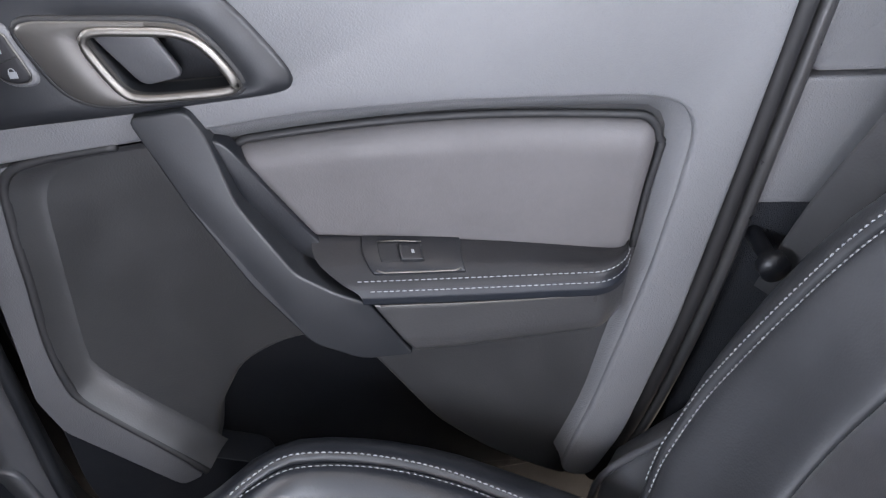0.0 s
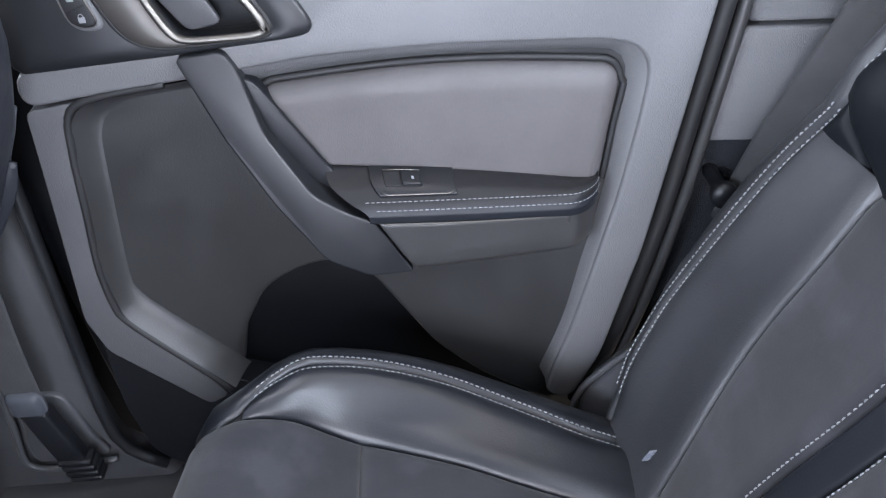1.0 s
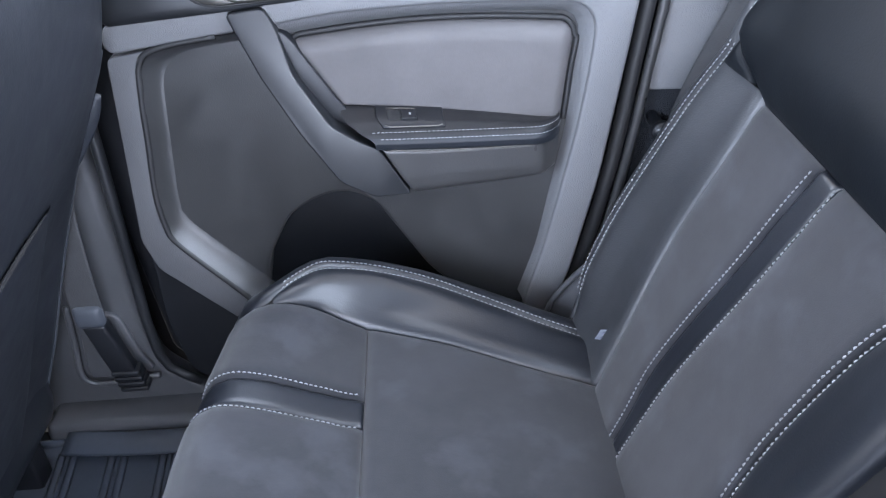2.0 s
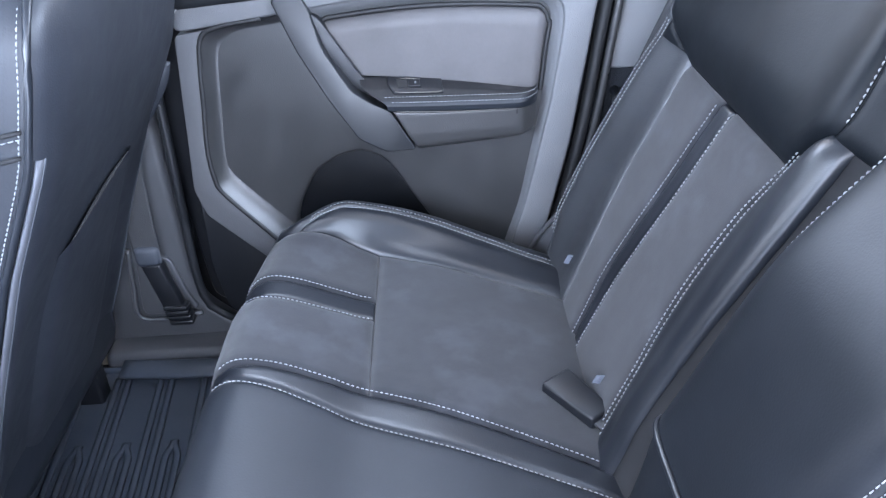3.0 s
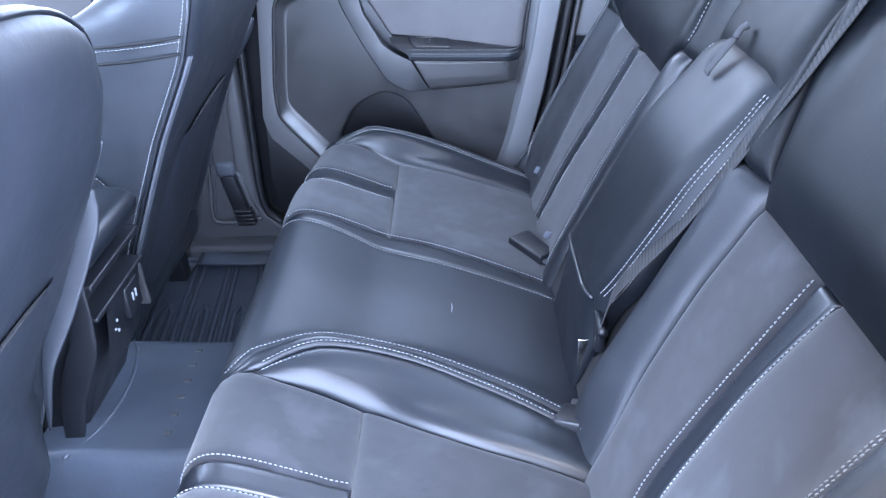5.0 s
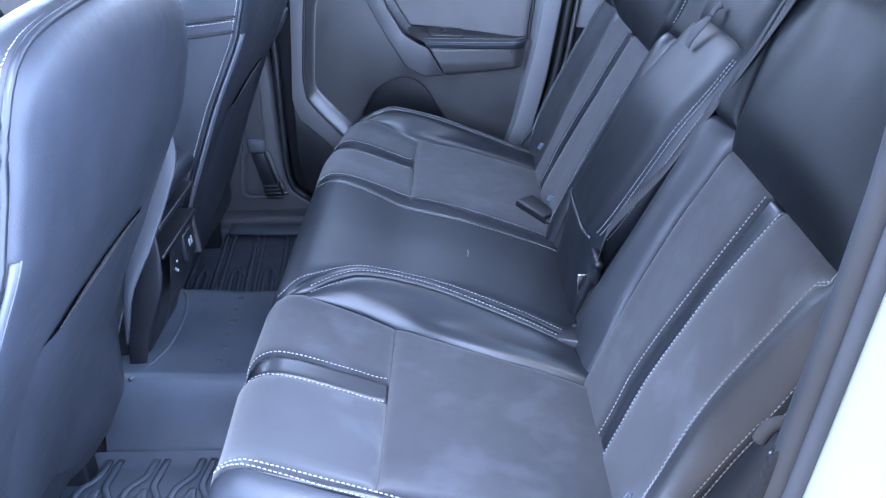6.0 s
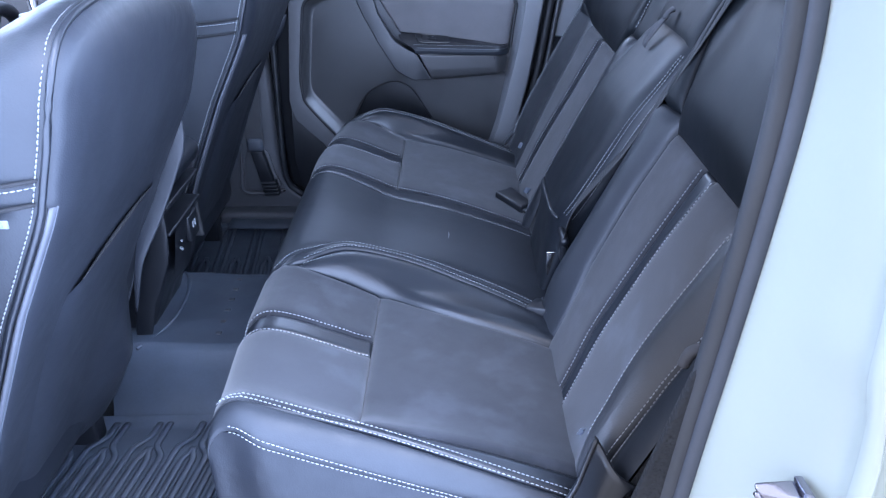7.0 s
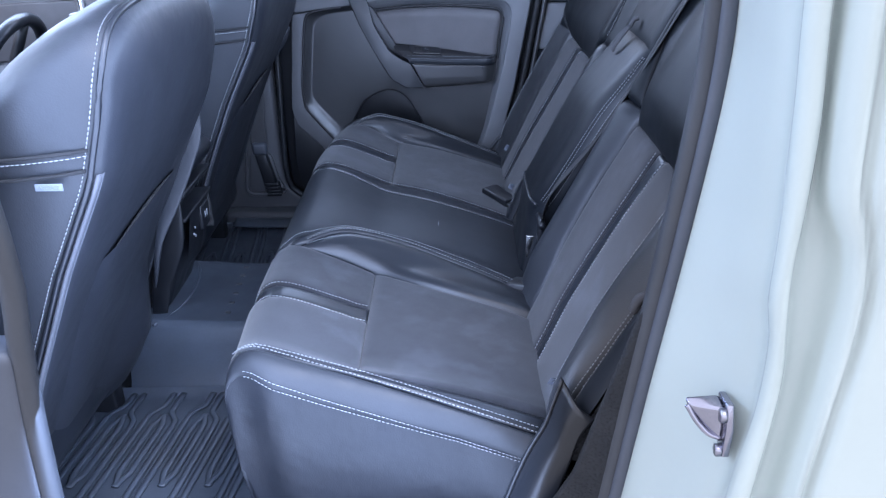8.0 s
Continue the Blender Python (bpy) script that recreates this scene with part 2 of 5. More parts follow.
def ribbon(name, line, width_dir, width, thick, mat, parent=None, label="", ribs=0.0):
    """A woven band along a line: width_dir gives the direction across it (one, or one for each point)."""
    pts = [Vector(p) for p in line]
    n, verts = len(pts), []
    for i, p in enumerate(pts):
        d = (pts[min(i + 1, n - 1)] - pts[max(i - 1, 0)]).normalized()
        w = Vector(width_dir[i] if isinstance(width_dir, list) else width_dir)
        w = (w - d * w.dot(d)).normalized()
        t = d.cross(w)
        wd = width(i / (n - 1)) if callable(width) else width
        for a, b in ((-0.5, -0.2), (-0.42, -0.5), (0.42, -0.5), (0.5, -0.2), (0.5, 0.2), (0.42, 0.5), (-0.42, 0.5), (-0.5, 0.2)):
            verts.append(p + w * a * wd + t * b * (thick + (ribs if i % 4 in (0, 3) else 0)))
    faces = [[i * 8 + k, i * 8 + (k + 1) % 8, (i + 1) * 8 + (k + 1) % 8, (i + 1) * 8 + k] for i in range(n - 1) for k in range(8)]
    faces += [list(range(8))[::-1], list(range((n - 1) * 8, n * 8))]
    ob = mesh_object(name, verts, faces, mat, parent, label)
    if ribs:
        # grooves between the ribs: weave pattern and shade put into a darker colour
        ob.data.materials.append(WEAVE)
        ob.data.polygons.foreach_set("material_index", [1 if (f // 8) % 4 == 1 else 0 for f in range(len(faces) - 2)] + [0, 0])
    return ob


def box(name, lo, hi, mat, parent=None, edge=0.004, label="", taper=(0, 0)):
    x0, y0, z0 = lo
    x1, y1, z1 = hi
    tx, ty = taper
    v = [(x0, y0, z0), (x1, y0, z0), (x1, y1, z0), (x0, y1, z0), (x0 + tx, y0 + ty, z1), (x1 - tx, y0 + ty, z1), (x1 - tx, y1 - ty, z1), (x0 + tx, y1 - ty, z1)]
    f = [[3, 2, 1, 0], [4, 5, 6, 7], [0, 1, 5, 4], [1, 2, 6, 5], [2, 3, 7, 6], [3, 0, 4, 7]]
    return bevel(mesh_object(name, v, f, mat, parent, label), edge)


# ---- upholstery: panels sewn together over a padded surface ----
def swell(d, w):
    d = max(0.0, min(1.0, d / w))
    return math.sqrt(1 - (1 - d) ** 2)


def steps(total, cells, w):
    """Distances from 0 to total, close together at both ends."""
    w = min(w, total * 0.45)
    edge = [0, 0.12 * w, 0.3 * w, 0.6 * w, w]
    inner = [w + (total - 2 * w) * k / cells for k in range(1, cells)]
    return edge + inner + [total - e for e in reversed(edge)]


class Padded:
    """A padded surface: at(y, s) gives the point at the lateral place y and the way s (metres) along its profile."""

    def __init__(self, at):
        self.at = at

    def normal(self, y, s):
        e = 0.003
        a, b = self.at(y + e, s) - self.at(y - e, s), self.at(y, s + e) - self.at(y, s - e)
        return b.cross(a).normalized()

    def panel(self, name, left, right, s0, s1, mat, parent, puff=0.006, w=0.016, tuck=0.004, cells=(10, 26), ends=(1, 1), label="", sides=(1, 1)):
        """A sewn panel between the seams left(s) and right(s) from s0 to s1, swelling between them. ends, sides: which borders are seams."""
        verts, rows = [], steps(s1 - s0, cells[1], w)
        cols = 0
        for d in rows:
            s = s0 + d
            l, r = left(s), right(s)
            span = abs(r - l)
            us = steps(span, cells[0], w)
            rise = puff * min(1.0, span / (2 * w)) if puff > 0 else puff
            cols = len(us)
            for u in us:
                y = l + (r - l) * u / span
                f = 1.0
                f *= swell(u, w) if sides[0] else 1
                f *= swell(span - u, w) if sides[1] else 1
                f *= swell(d, w) if ends[0] else 1
                f *= swell(s1 - s, w) if ends[1] else 1
                verts.append(self.at(y, s) + self.normal(y, s) * (-tuck + (rise + tuck) * f))
        faces = [[j * cols + i, j * cols + i + 1, (j + 1) * cols + i + 1, (j + 1) * cols + i] for j in range(len(rows) - 1) for i in range(cols - 1)]
        me_faces = [f[::-1] for f in faces]
        return mesh_object(name, verts, me_faces, mat, parent, label)

    def row(self, parent, line, lift=0.004, pitch=0.0058, length=0.0040, thick=0.0012, name="stitching"):
        """Pale stitches along line, a list of (y, s)."""
        pts = [self.at(y, s) + self.normal(y, s) * lift for y, s in line]
        ns = [self.normal(y, s) for y, s in line]
        return stitch_row(pts, ns, parent, pitch, length, thick, name)


def stitch_row(pts, normals, parent, pitch=0.0058, length=0.0040, thick=0.0012, name="stitching"):
    acc = [0.0]
    for a, b in zip(pts, pts[1:]):
        acc.append(acc[-1] + (b - a).length)
    verts, faces, s, j = [], [], 0.002, 0
    while s + length < acc[-1]:
        while acc[j + 1] < s + length / 2 and j < len(acc) - 2:
            j += 1
        d = (pts[j + 1] - pts[j]).normalized()
        c = pts[j] + d * (s + length / 2 - acc[j])
        n = normals[j]
        w = d.cross(n).normalized()
        k = len(verts)
        for a, r, h in ((-0.5, 0.35, -0.4), (-0.2, 0.5, 0.4), (0.2, 0.5, 0.4), (0.5, 0.35, -0.4)):
            for q in (-1, 1):
                verts.append(c + d * a * length + w * q * r * thick + n * h * thick)
        verts += [c - d * 0.5 * length - n * thick, c + d * 0.5 * length - n * thick]
        faces += [[k, k + 1, k + 3, k + 2], [k + 2, k + 3, k + 5, k + 4], [k + 4, k + 5, k + 7, k + 6], [k, k + 2, k + 4, k + 6, k + 9, k + 8], [k + 1, k + 8, k + 9, k + 7, k + 5, k + 3]]
        s += pitch * (1 + 0.06 * math.sin(s * 913))
    return mesh_object(name, verts, faces, THREAD, parent)


def spread(f, s0, s1, n=90):
    return [(f(s0 + (s1 - s0) * k / (n - 1)), s0 + (s1 - s0) * k / (n - 1)) for k in range(n)]


# ---- the bench: cushion ----
PROFILE = smooth_line([(-0.205, 0.58), (-0.240, 0.70), (-0.268, 0.80), (-0.275, 0.850), (-0.266, 0.884), (-0.242, 0.902), (-0.205, 0.897),
                       (-0.138, 0.872), (-0.093, 0.856), (0.017, 0.842), (0.145, 0.812), (0.21, 0.788), (0.27, 0.765)], 240)
P_LEN = [0.0]
for p, q in zip(PROFILE, PROFILE[1:]):
    P_LEN.append(P_LEN[-1] + (q - p).length)
P_X, P_Z = [p[0] for p in PROFILE], [p[1] for p in PROFILE]
P_TOP = P_Z.index(max(P_Z))
TOP_X, TOP_LEN = P_X[P_TOP:], P_LEN[P_TOP:]
S_NOSE = P_LEN[P_X.index(min(P_X))]


def lookup(v, keys, values):
    """Linear interpolation in a rising table."""
    if v <= keys[0] or v >= keys[-1]:
        return values[0] if v <= keys[0] else values[-1]
    i, j = 0, len(keys) - 1
    while j - i > 1:
        m = (i + j) // 2
        i, j = (m, j) if keys[m] <= v else (i, m)
    t = (v - keys[i]) / (keys[i + 1] - keys[i])
    return values[i] + (values[i + 1] - values[i]) * t


def way_at(x):
    """The way along the cushion's profile at which its top lies at x."""
    return lookup(x, TOP_X, TOP_LEN)


def x_of(s):
    return lookup(s, P_LEN, P_X)


S_FRONT, S_LIP, S_TEE, S_BACK = 0.012, way_at(-0.236), way_at(-0.091), way_at(0.225)


def hump(t):
    t = max(0.0, min(1.0, t))
    return t * t * (3 - 2 * t)


def curve(*keys):
    """A smooth function through (place, value) pairs."""
    line = smooth_line(keys, 90)
    at, values = [p[0] for p in line], [p[1] for p in line]
    return lambda v: lookup(v, at, values)


def seam(*keys):
    """A seam of the cushion: y by x."""
    f = curve(*keys)
    return lambda s: f(x_of(s) if s > S_NOSE else keys[0][0])


far_in = seam((-0.24, 0.528), (-0.19, 0.536), (-0.14, 0.541), (-0.08, 0.532), (0.0, 0.511), (0.06, 0.491), (0.12, 0.474), (0.18, 0.462), (0.25, 0.455))
far_arc = seam((-0.234, 0.527), (-0.222, 0.548), (-0.195, 0.572), (-0.135, 0.596), (-0.07, 0.604), (0.0, 0.597), (0.08, 0.572), (0.15, 0.550), (0.25, 0.535))
near_in = seam((-0.24, -0.232), (-0.20, -0.240), (-0.14, -0.243), (-0.08, -0.255), (-0.01, -0.284), (0.05, -0.303), (0.11, -0.315), (0.18, -0.332), (0.25, -0.345))
near_arc = seam((-0.216, -0.2315), (-0.20, -0.218), (-0.175, -0.203), (-0.14, -0.189), (-0.086, -0.182), (-0.012, -0.187), (0.09, -0.216), (0.17, -0.250), (0.25, -0.28))
near_arc2 = seam((-0.25, -0.226), (-0.238, -0.208), (-0.218, -0.190), (-0.166, -0.170), (-0.105, -0.162), (-0.012, -0.166), (0.09, -0.192), (0.17, -0.226), (0.25, -0.255))
far_l1 = seam((-0.24, 0.224), (-0.166, 0.223), (-0.063, 0.203), (0.059, 0.158), (0.15, 0.124), (0.25, 0.09))
far_l2 = seam((-0.24, 0.194), (-0.20, 0.190), (-0.161, 0.181), (-0.08, 0.155), (-0.002, 0.128), (0.076, 0.102), (0.15, 0.078), (0.25, 0.05))
far_out = lambda s: 0.655
near_seam = seam((-0.26, -0.604), (-0.216, -0.609), (-0.15, -0.616), (-0.06, -0.625), (0.03, -0.637), (0.14, -0.656), (0.25, -0.670))
near_suede = seam((-0.26, -0.600), (-0.216, -0.604), (-0.15, -0.607), (-0.06, -0.609), (0.03, -0.613), (0.14, -0.624), (0.25, -0.632))
near_drop = curve((-0.27, 0.014), (-0.24, 0.018), (-0.18, 0.027), (-0.09, 0.036), (0.03, 0.042), (0.14, 0.042), (0.25, 0.040))


def ridge(x, y):
    """Height of the bolsters over the plain cushion."""
    front = hump((x + 0.268) / 0.13) if x > -0.268 else 0
    fade = 1 - 0.75 * hump((x + 0.17) / 0.37)
    k = front * fade
    s = way_at(max(x, -0.235))
    h = 0.034 * math.exp(-((y - far_arc(s)) / 0.048) ** 2) * k
    h += 0.032 * math.exp(-((y - (near_arc(s) + near_arc2(s)) / 2) / 0.036) ** 2) * k
    h += 0.014 * math.exp(-((y + 0.615) / 0.03) ** 2) * (1 - 0.5 * hump((x + 0.17) / 0.37))
    h += 0.006 * math.exp(-((y - 0.0) / 0.09) ** 2) * hump((x + 0.27) / 0.1)
    return h


def cushion_at(y, s):
    x, z = x_of(s), lookup(s, P_LEN, P_Z)
    up = ridge(x, y) if s > S_LIP - 0.09 else 0
    if s > S_LIP and x < 0.145:
        # firm borders run straight from the lip to the backrest, the inserts sag between them
        firm = max(hump((-y - 0.575) / 0.04), hump((y - 0.55) / 0.05), math.exp(-((y + 0.185) / 0.05) ** 4))
        up += firm * max(0.0, 0.897 - 0.243 * (x + 0.205) - z)
    cut = max(0.0, y - far_arc(s) - 0.016)
    drop = min(0.10, 14 * cut ** 2) + max(0.0, y - 0.635) ** 2 * 9 + max(0.0, -y - 0.648) ** 2 * 9
    x += (0.026 * hump((y - 0.30) / 0.30) + 0.008 * hump((-y - 0.40) / 0.2)) * hump((-0.12 - x) / 0.1)
    return Vector((x, y, z + up - drop))


CUSHION = Padded(cushion_at)
rear_bench = thing("rear_bench", (0, 0, 0.58), "black leather and charcoal suede rear bench with pale stitching", "car seat")
flat = lambda v: (lambda s: v)
# The near-black sheet under the panels darkens the seams as shade would.
bench = CUSHION.panel("cushion", flat(-0.615), flat(0.668), 0.0, S_BACK + 0.03, SHADE_BLACK, rear_bench, puff=-0.005, tuck=0.006, cells=(60, 60), sides=(0, 0), ends=(0, 0))
for name, a, b, s0, s1, mat, kw in (
    ("side_bolster", far_arc, far_out, S_FRONT, S_BACK, LEATHER, dict(sides=(1, 0), ends=(0, 0))),
    ("bolster", far_in, far_arc, way_at(-0.222), S_BACK, LEATHER, dict(puff=0.008, w=0.024, ends=(0, 0))),
    ("suede_panel", lambda s: 0.409, far_in, S_FRONT, S_TEE, SUEDE, dict(ends=(0, 1))),
    ("stripe", lambda s: 0.368, lambda s: 0.409, S_FRONT, S_TEE, LEATHER, dict(puff=0.002, w=0.006, cells=(4, 26), ends=(0, 1))),
    ("suede_panel", far_l1, lambda s: 0.368, S_FRONT, S_TEE, SUEDE, dict(ends=(0, 1))),
    ("suede_panel", far_l1, far_in, S_TEE, S_BACK, SUEDE, dict(ends=(1, 0))),
    ("border_strip", far_l2, far_l1, S_FRONT, S_BACK, LEATHER, dict(puff=0.003, w=0.01, cells=(4, 40), ends=(0, 0))),
    ("middle_panel", near_arc2, far_l2, S_FRONT, S_BACK, LEATHER_MID, dict(puff=0.006, cells=(22, 40), ends=(0, 0))),
    ("border_strip", near_arc, near_arc2, S_FRONT, S_BACK, LEATHER, dict(puff=0.003, w=0.01, cells=(4, 40), ends=(0, 0))),
    ("bolster", near_in, near_arc, way_at(-0.218), S_BACK, LEATHER, dict(puff=0.013, w=0.026, ends=(0, 0))),
    ("suede_panel", lambda s: -0.385, near_in, S_FRONT, S_TEE, SUEDE, dict(ends=(0, 1))),
    ("stripe", lambda s: -0.424, lambda s: -0.385, S_FRONT, S_TEE, LEATHER, dict(puff=0.002, w=0.006, cells=(4, 26), ends=(0, 1))),
    ("suede_panel", near_suede, lambda s: -0.424, S_FRONT, S_TEE, SUEDE_WORN, dict(ends=(0, 1))),
    ("suede_panel", near_suede, near_in, S_TEE, S_BACK, SUEDE, dict(ends=(1, 0))),
    ("border_strip", near_seam, near_suede, S_FRONT, S_BACK, LEATHER, dict(puff=0.002, w=0.006, cells=(4, 40), ends=(0, 0))),
):
    CUSHION.panel(name, a, b, s0, s1, mat, bench, **kw)
for f, off in ((far_arc, 0.006), (far_arc, -0.006), (far_l1, 0.005), (far_l2, -0.005), (near_arc, 0.006), (near_arc, -0.006), (near_arc2, 0.006),
               (near_seam, 0.006), (near_seam, -0.003)):
    CUSHION.row(bench, spread(lambda s: f(s) + off, S_LIP - 0.03 if f not in (far_arc, near_arc) else way_at(-0.214), S_BACK - 0.02), lift=0.0068 if f is near_seam else 0.0048, thick=0.0011)
for y in (0.414, 0.363, -0.380, -0.429):
    CUSHION.row(bench, spread(lambda s: y, S_LIP - 0.06, S_TEE - 0.003, 40), lift=0.0045, thick=0.0011, pitch=0.0056, length=0.0038)


# rolled edge and side of the cushion towards the open door
def roll_at(v, s):
    """v from the seam on top (0) over the roll to the seam on the side (1)."""
    a = cushion_at(near_seam(s), s)
    b = Vector((a.x, min(a.y - 0.012, -0.652 + 0.02 * hump((-0.19 - a.x) / 0.06)), a.z - near_drop(a.x)))
    puff = 0.30 * (b - a).length * math.sqrt(max(0.0, math.sin(math.pi * v))) * (1 - 0.15 * v)
    n = Vector((0, a.z - b.z, -(a.y - b.y))).normalized()
    return a.lerp(b, v) - n * puff - Vector((0, 0, 0.003 * (v < 0.01 or v > 0.99)))


def cushion_side(v, s):
    """v from the rolled edge (0) down to the plinth (1)."""
    e = roll_at(1, s)
    low = Vector((e.x * 0.93 + 0.006, e.y + 0.012, 0.625 - 0.02 * hump((e.x + 0.05) / 0.3)))
    p = e.lerp(low, v)
    p.y -= 0.013 * math.sin(math.pi * min(1, v * 1.02))
    return p


def grid(name, f, us, vs, mat, parent, label=""):
    """A sheet through f(u, v)."""
    verts = [f(u, v) for v in vs for u in us]
    n = len(us)
    return mesh_object(name, verts, [[j * n + i, j * n + i + 1, (j + 1) * n + i + 1, (j + 1) * n + i] for j in range(len(vs) - 1) for i in range(n - 1)], mat, parent, label)


s_front = float(np.interp(0.80, P_Z[:60], P_LEN[:60]))
ss = [s_front + (S_BACK - 0.03 - s_front) * k / 40 for k in range(41)]
# The roll takes a lighter leather copy, its brightness put into the colour.
grid("rolled_edge", roll_at, [k / 20 for k in range(21)], [S_LIP - 0.10 + (S_BACK - S_LIP + 0.07) * k / 60 for k in range(61)], LEATHER_HALF_LIT, bench, "rolled black leather edge")
for v, out in ((0.93, Vector((0, -0.9, 0.3))), (1.0, Vector((0, -1, 0)))):
    line = [roll_at(v, S_LIP - 0.012 + (S_BACK - S_LIP - 0.014) * k / 80) + out * 0.002 for k in range(81)]
    stitch_row(line, [out] * 81, bench, thick=0.0011)
grid("side_panel", cushion_side, [k / 14 for k in range(15)], ss, LEATHER_SIDE, bench, "smooth black leather side panel")
plinth = thing("seat_plinth", (0, 0, 0.56), "black moulded plinth under the rear bench", "seat base")
box("plinth_body", (-0.19, -0.60, 0.56), (0.26, 0.62, 0.70), TRIM_BLACK, plinth, 0.012)
adopt(plinth)
scuff = CUSHION.at(-0.017, way_at(0.017)) + Vector((0, 0, 0.0062))
tagged(tube("scuff_mark", [scuff + Vector((0.0, 0.012, 0)), scuff + Vector((0.001, 0, 0.0002)), scuff + Vector((0.0, -0.013, 0))], lambda t: 0.0004 + 0.0004 * math.sin(math.pi * t), THREAD),
       "short pale scratch on the leather of the middle seat", "scratch")


# ---- the bench: backrest ----
f_seam = curve((0.79, 0.455), (0.83, 0.465), (0.88, 0.478), (0.94, 0.494), (1.0, 0.503), (1.07, 0.503), (1.14, 0.505))
f_out = curve((0.79, 0.575), (0.85, 0.592), (0.91, 0.606), (0.95, 0.610), (1.02, 0.607), (1.09, 0.599), (1.135, 0.587), (1.165, 0.572), (1.20, 0.576), (1.25, 0.562), (1.43, 0.55))
f_edge = curve((0.79, 0.602), (0.86, 0.620), (0.945, 0.645), (1.026, 0.656), (1.09, 0.648), (1.14, 0.628), (1.185, 0.612), (1.30, 0.60), (1.43, 0.59))
f_yoke = curve((1.12, 0.49), (1.13, 0.505), (1.165, 0.566), (1.19, 0.573), (1.25, 0.558), (1.43, 0.546))
f_high = curve((0.79, 0.366), (0.84, 0.375), (0.89, 0.386), (0.96, 0.381), (1.03, 0.371), (1.085, 0.366), (1.14, 0.358))
f_low = curve((0.79, 0.345), (0.84, 0.350), (0.90, 0.353), (0.96, 0.347), (1.02, 0.338), (1.10, 0.329), (1.14, 0.325))
f_inner = curve((0.79, 0.172), (0.88, 0.183), (0.93, 0.192), (0.99, 0.195), (1.07, 0.185), (1.12, 0.163), (1.16, 0.138), (1.19, 0.12), (1.25, 0.11))
f_top = curve((1.12, 0.168), (1.155, 0.146), (1.185, 0.112), (1.235, 0.114), (1.275, 0.122), (1.43, 0.145))
f_arm = lambda s: 0.108 - 0.02 * hump((s - 0.9) / 0.3)
n_arm = lambda s: -0.205
n_seam = curve((0.79, -0.318), (0.87, -0.303), (0.93, -0.291), (1.03, -0.287), (1.09, -0.291), (1.15, -0.296))
n_high = curve((0.79, -0.445), (0.84, -0.435), (0.89, -0.421), (0.97, -0.422), (1.08, -0.433), (1.14, -0.441))
n_low = curve((0.79, -0.474), (0.84, -0.463), (0.90, -0.450), (0.97, -0.450), (1.04, -0.455), (1.14, -0.477))
n_out = curve((0.79, -0.626), (0.88, -0.620), (0.95, -0.609), (1.0, -0.610), (1.07, -0.621), (1.12, -0.630), (1.15, -0.646), (1.43, -0.650))
n_edge = curve((0.79, -0.668), (0.94, -0.664), (1.0, -0.668), (1.06, -0.676), (1.43, -0.680))


def back_at(y, s):
    """s: height over the floor plan (z) up to 1.30, then rolling over the top."""
    z = min(s, 1.30)
    x = 0.19 + (z - 0.83) * 0.517
    if s > 1.30:
        t = min((s - 1.30) / 0.08, 2.4)
        x += 0.07 * (1 - math.cos(t)) + 0.02 * math.sin(t)
        z += 0.05 * math.sin(t)
    low = hump((s - 0.80) / 0.08)
    k = hump((1.26 - s) / 0.1)
    bulge = 0.021 * math.exp(-((y - f_out(s)) / 0.040) ** 2) + 0.015 * math.exp(-((y - 0.118) / 0.038) ** 2)
    bulge += 0.022 * math.exp(-((y + 0.245) / 0.035) ** 2) + 0.024 * math.exp(-((y - n_out(s) + 0.016) / 0.026) ** 2)
    bulge += 0.02 * hump((s - 1.13) / 0.06) * (math.exp(-((y - 0.40) / 0.2) ** 4) + math.exp(-((y + 0.45) / 0.15) ** 4))
    b = bulge * (0.4 + 0.6 * low)
    edge = min(0.16, max(0.0, y - f_edge(s) + 0.022) ** 2 * 70) + max(0.0, -y - 0.672) ** 2 * 14
    return Vector((x - b * 0.888 + edge, y, z + b * 0.46))


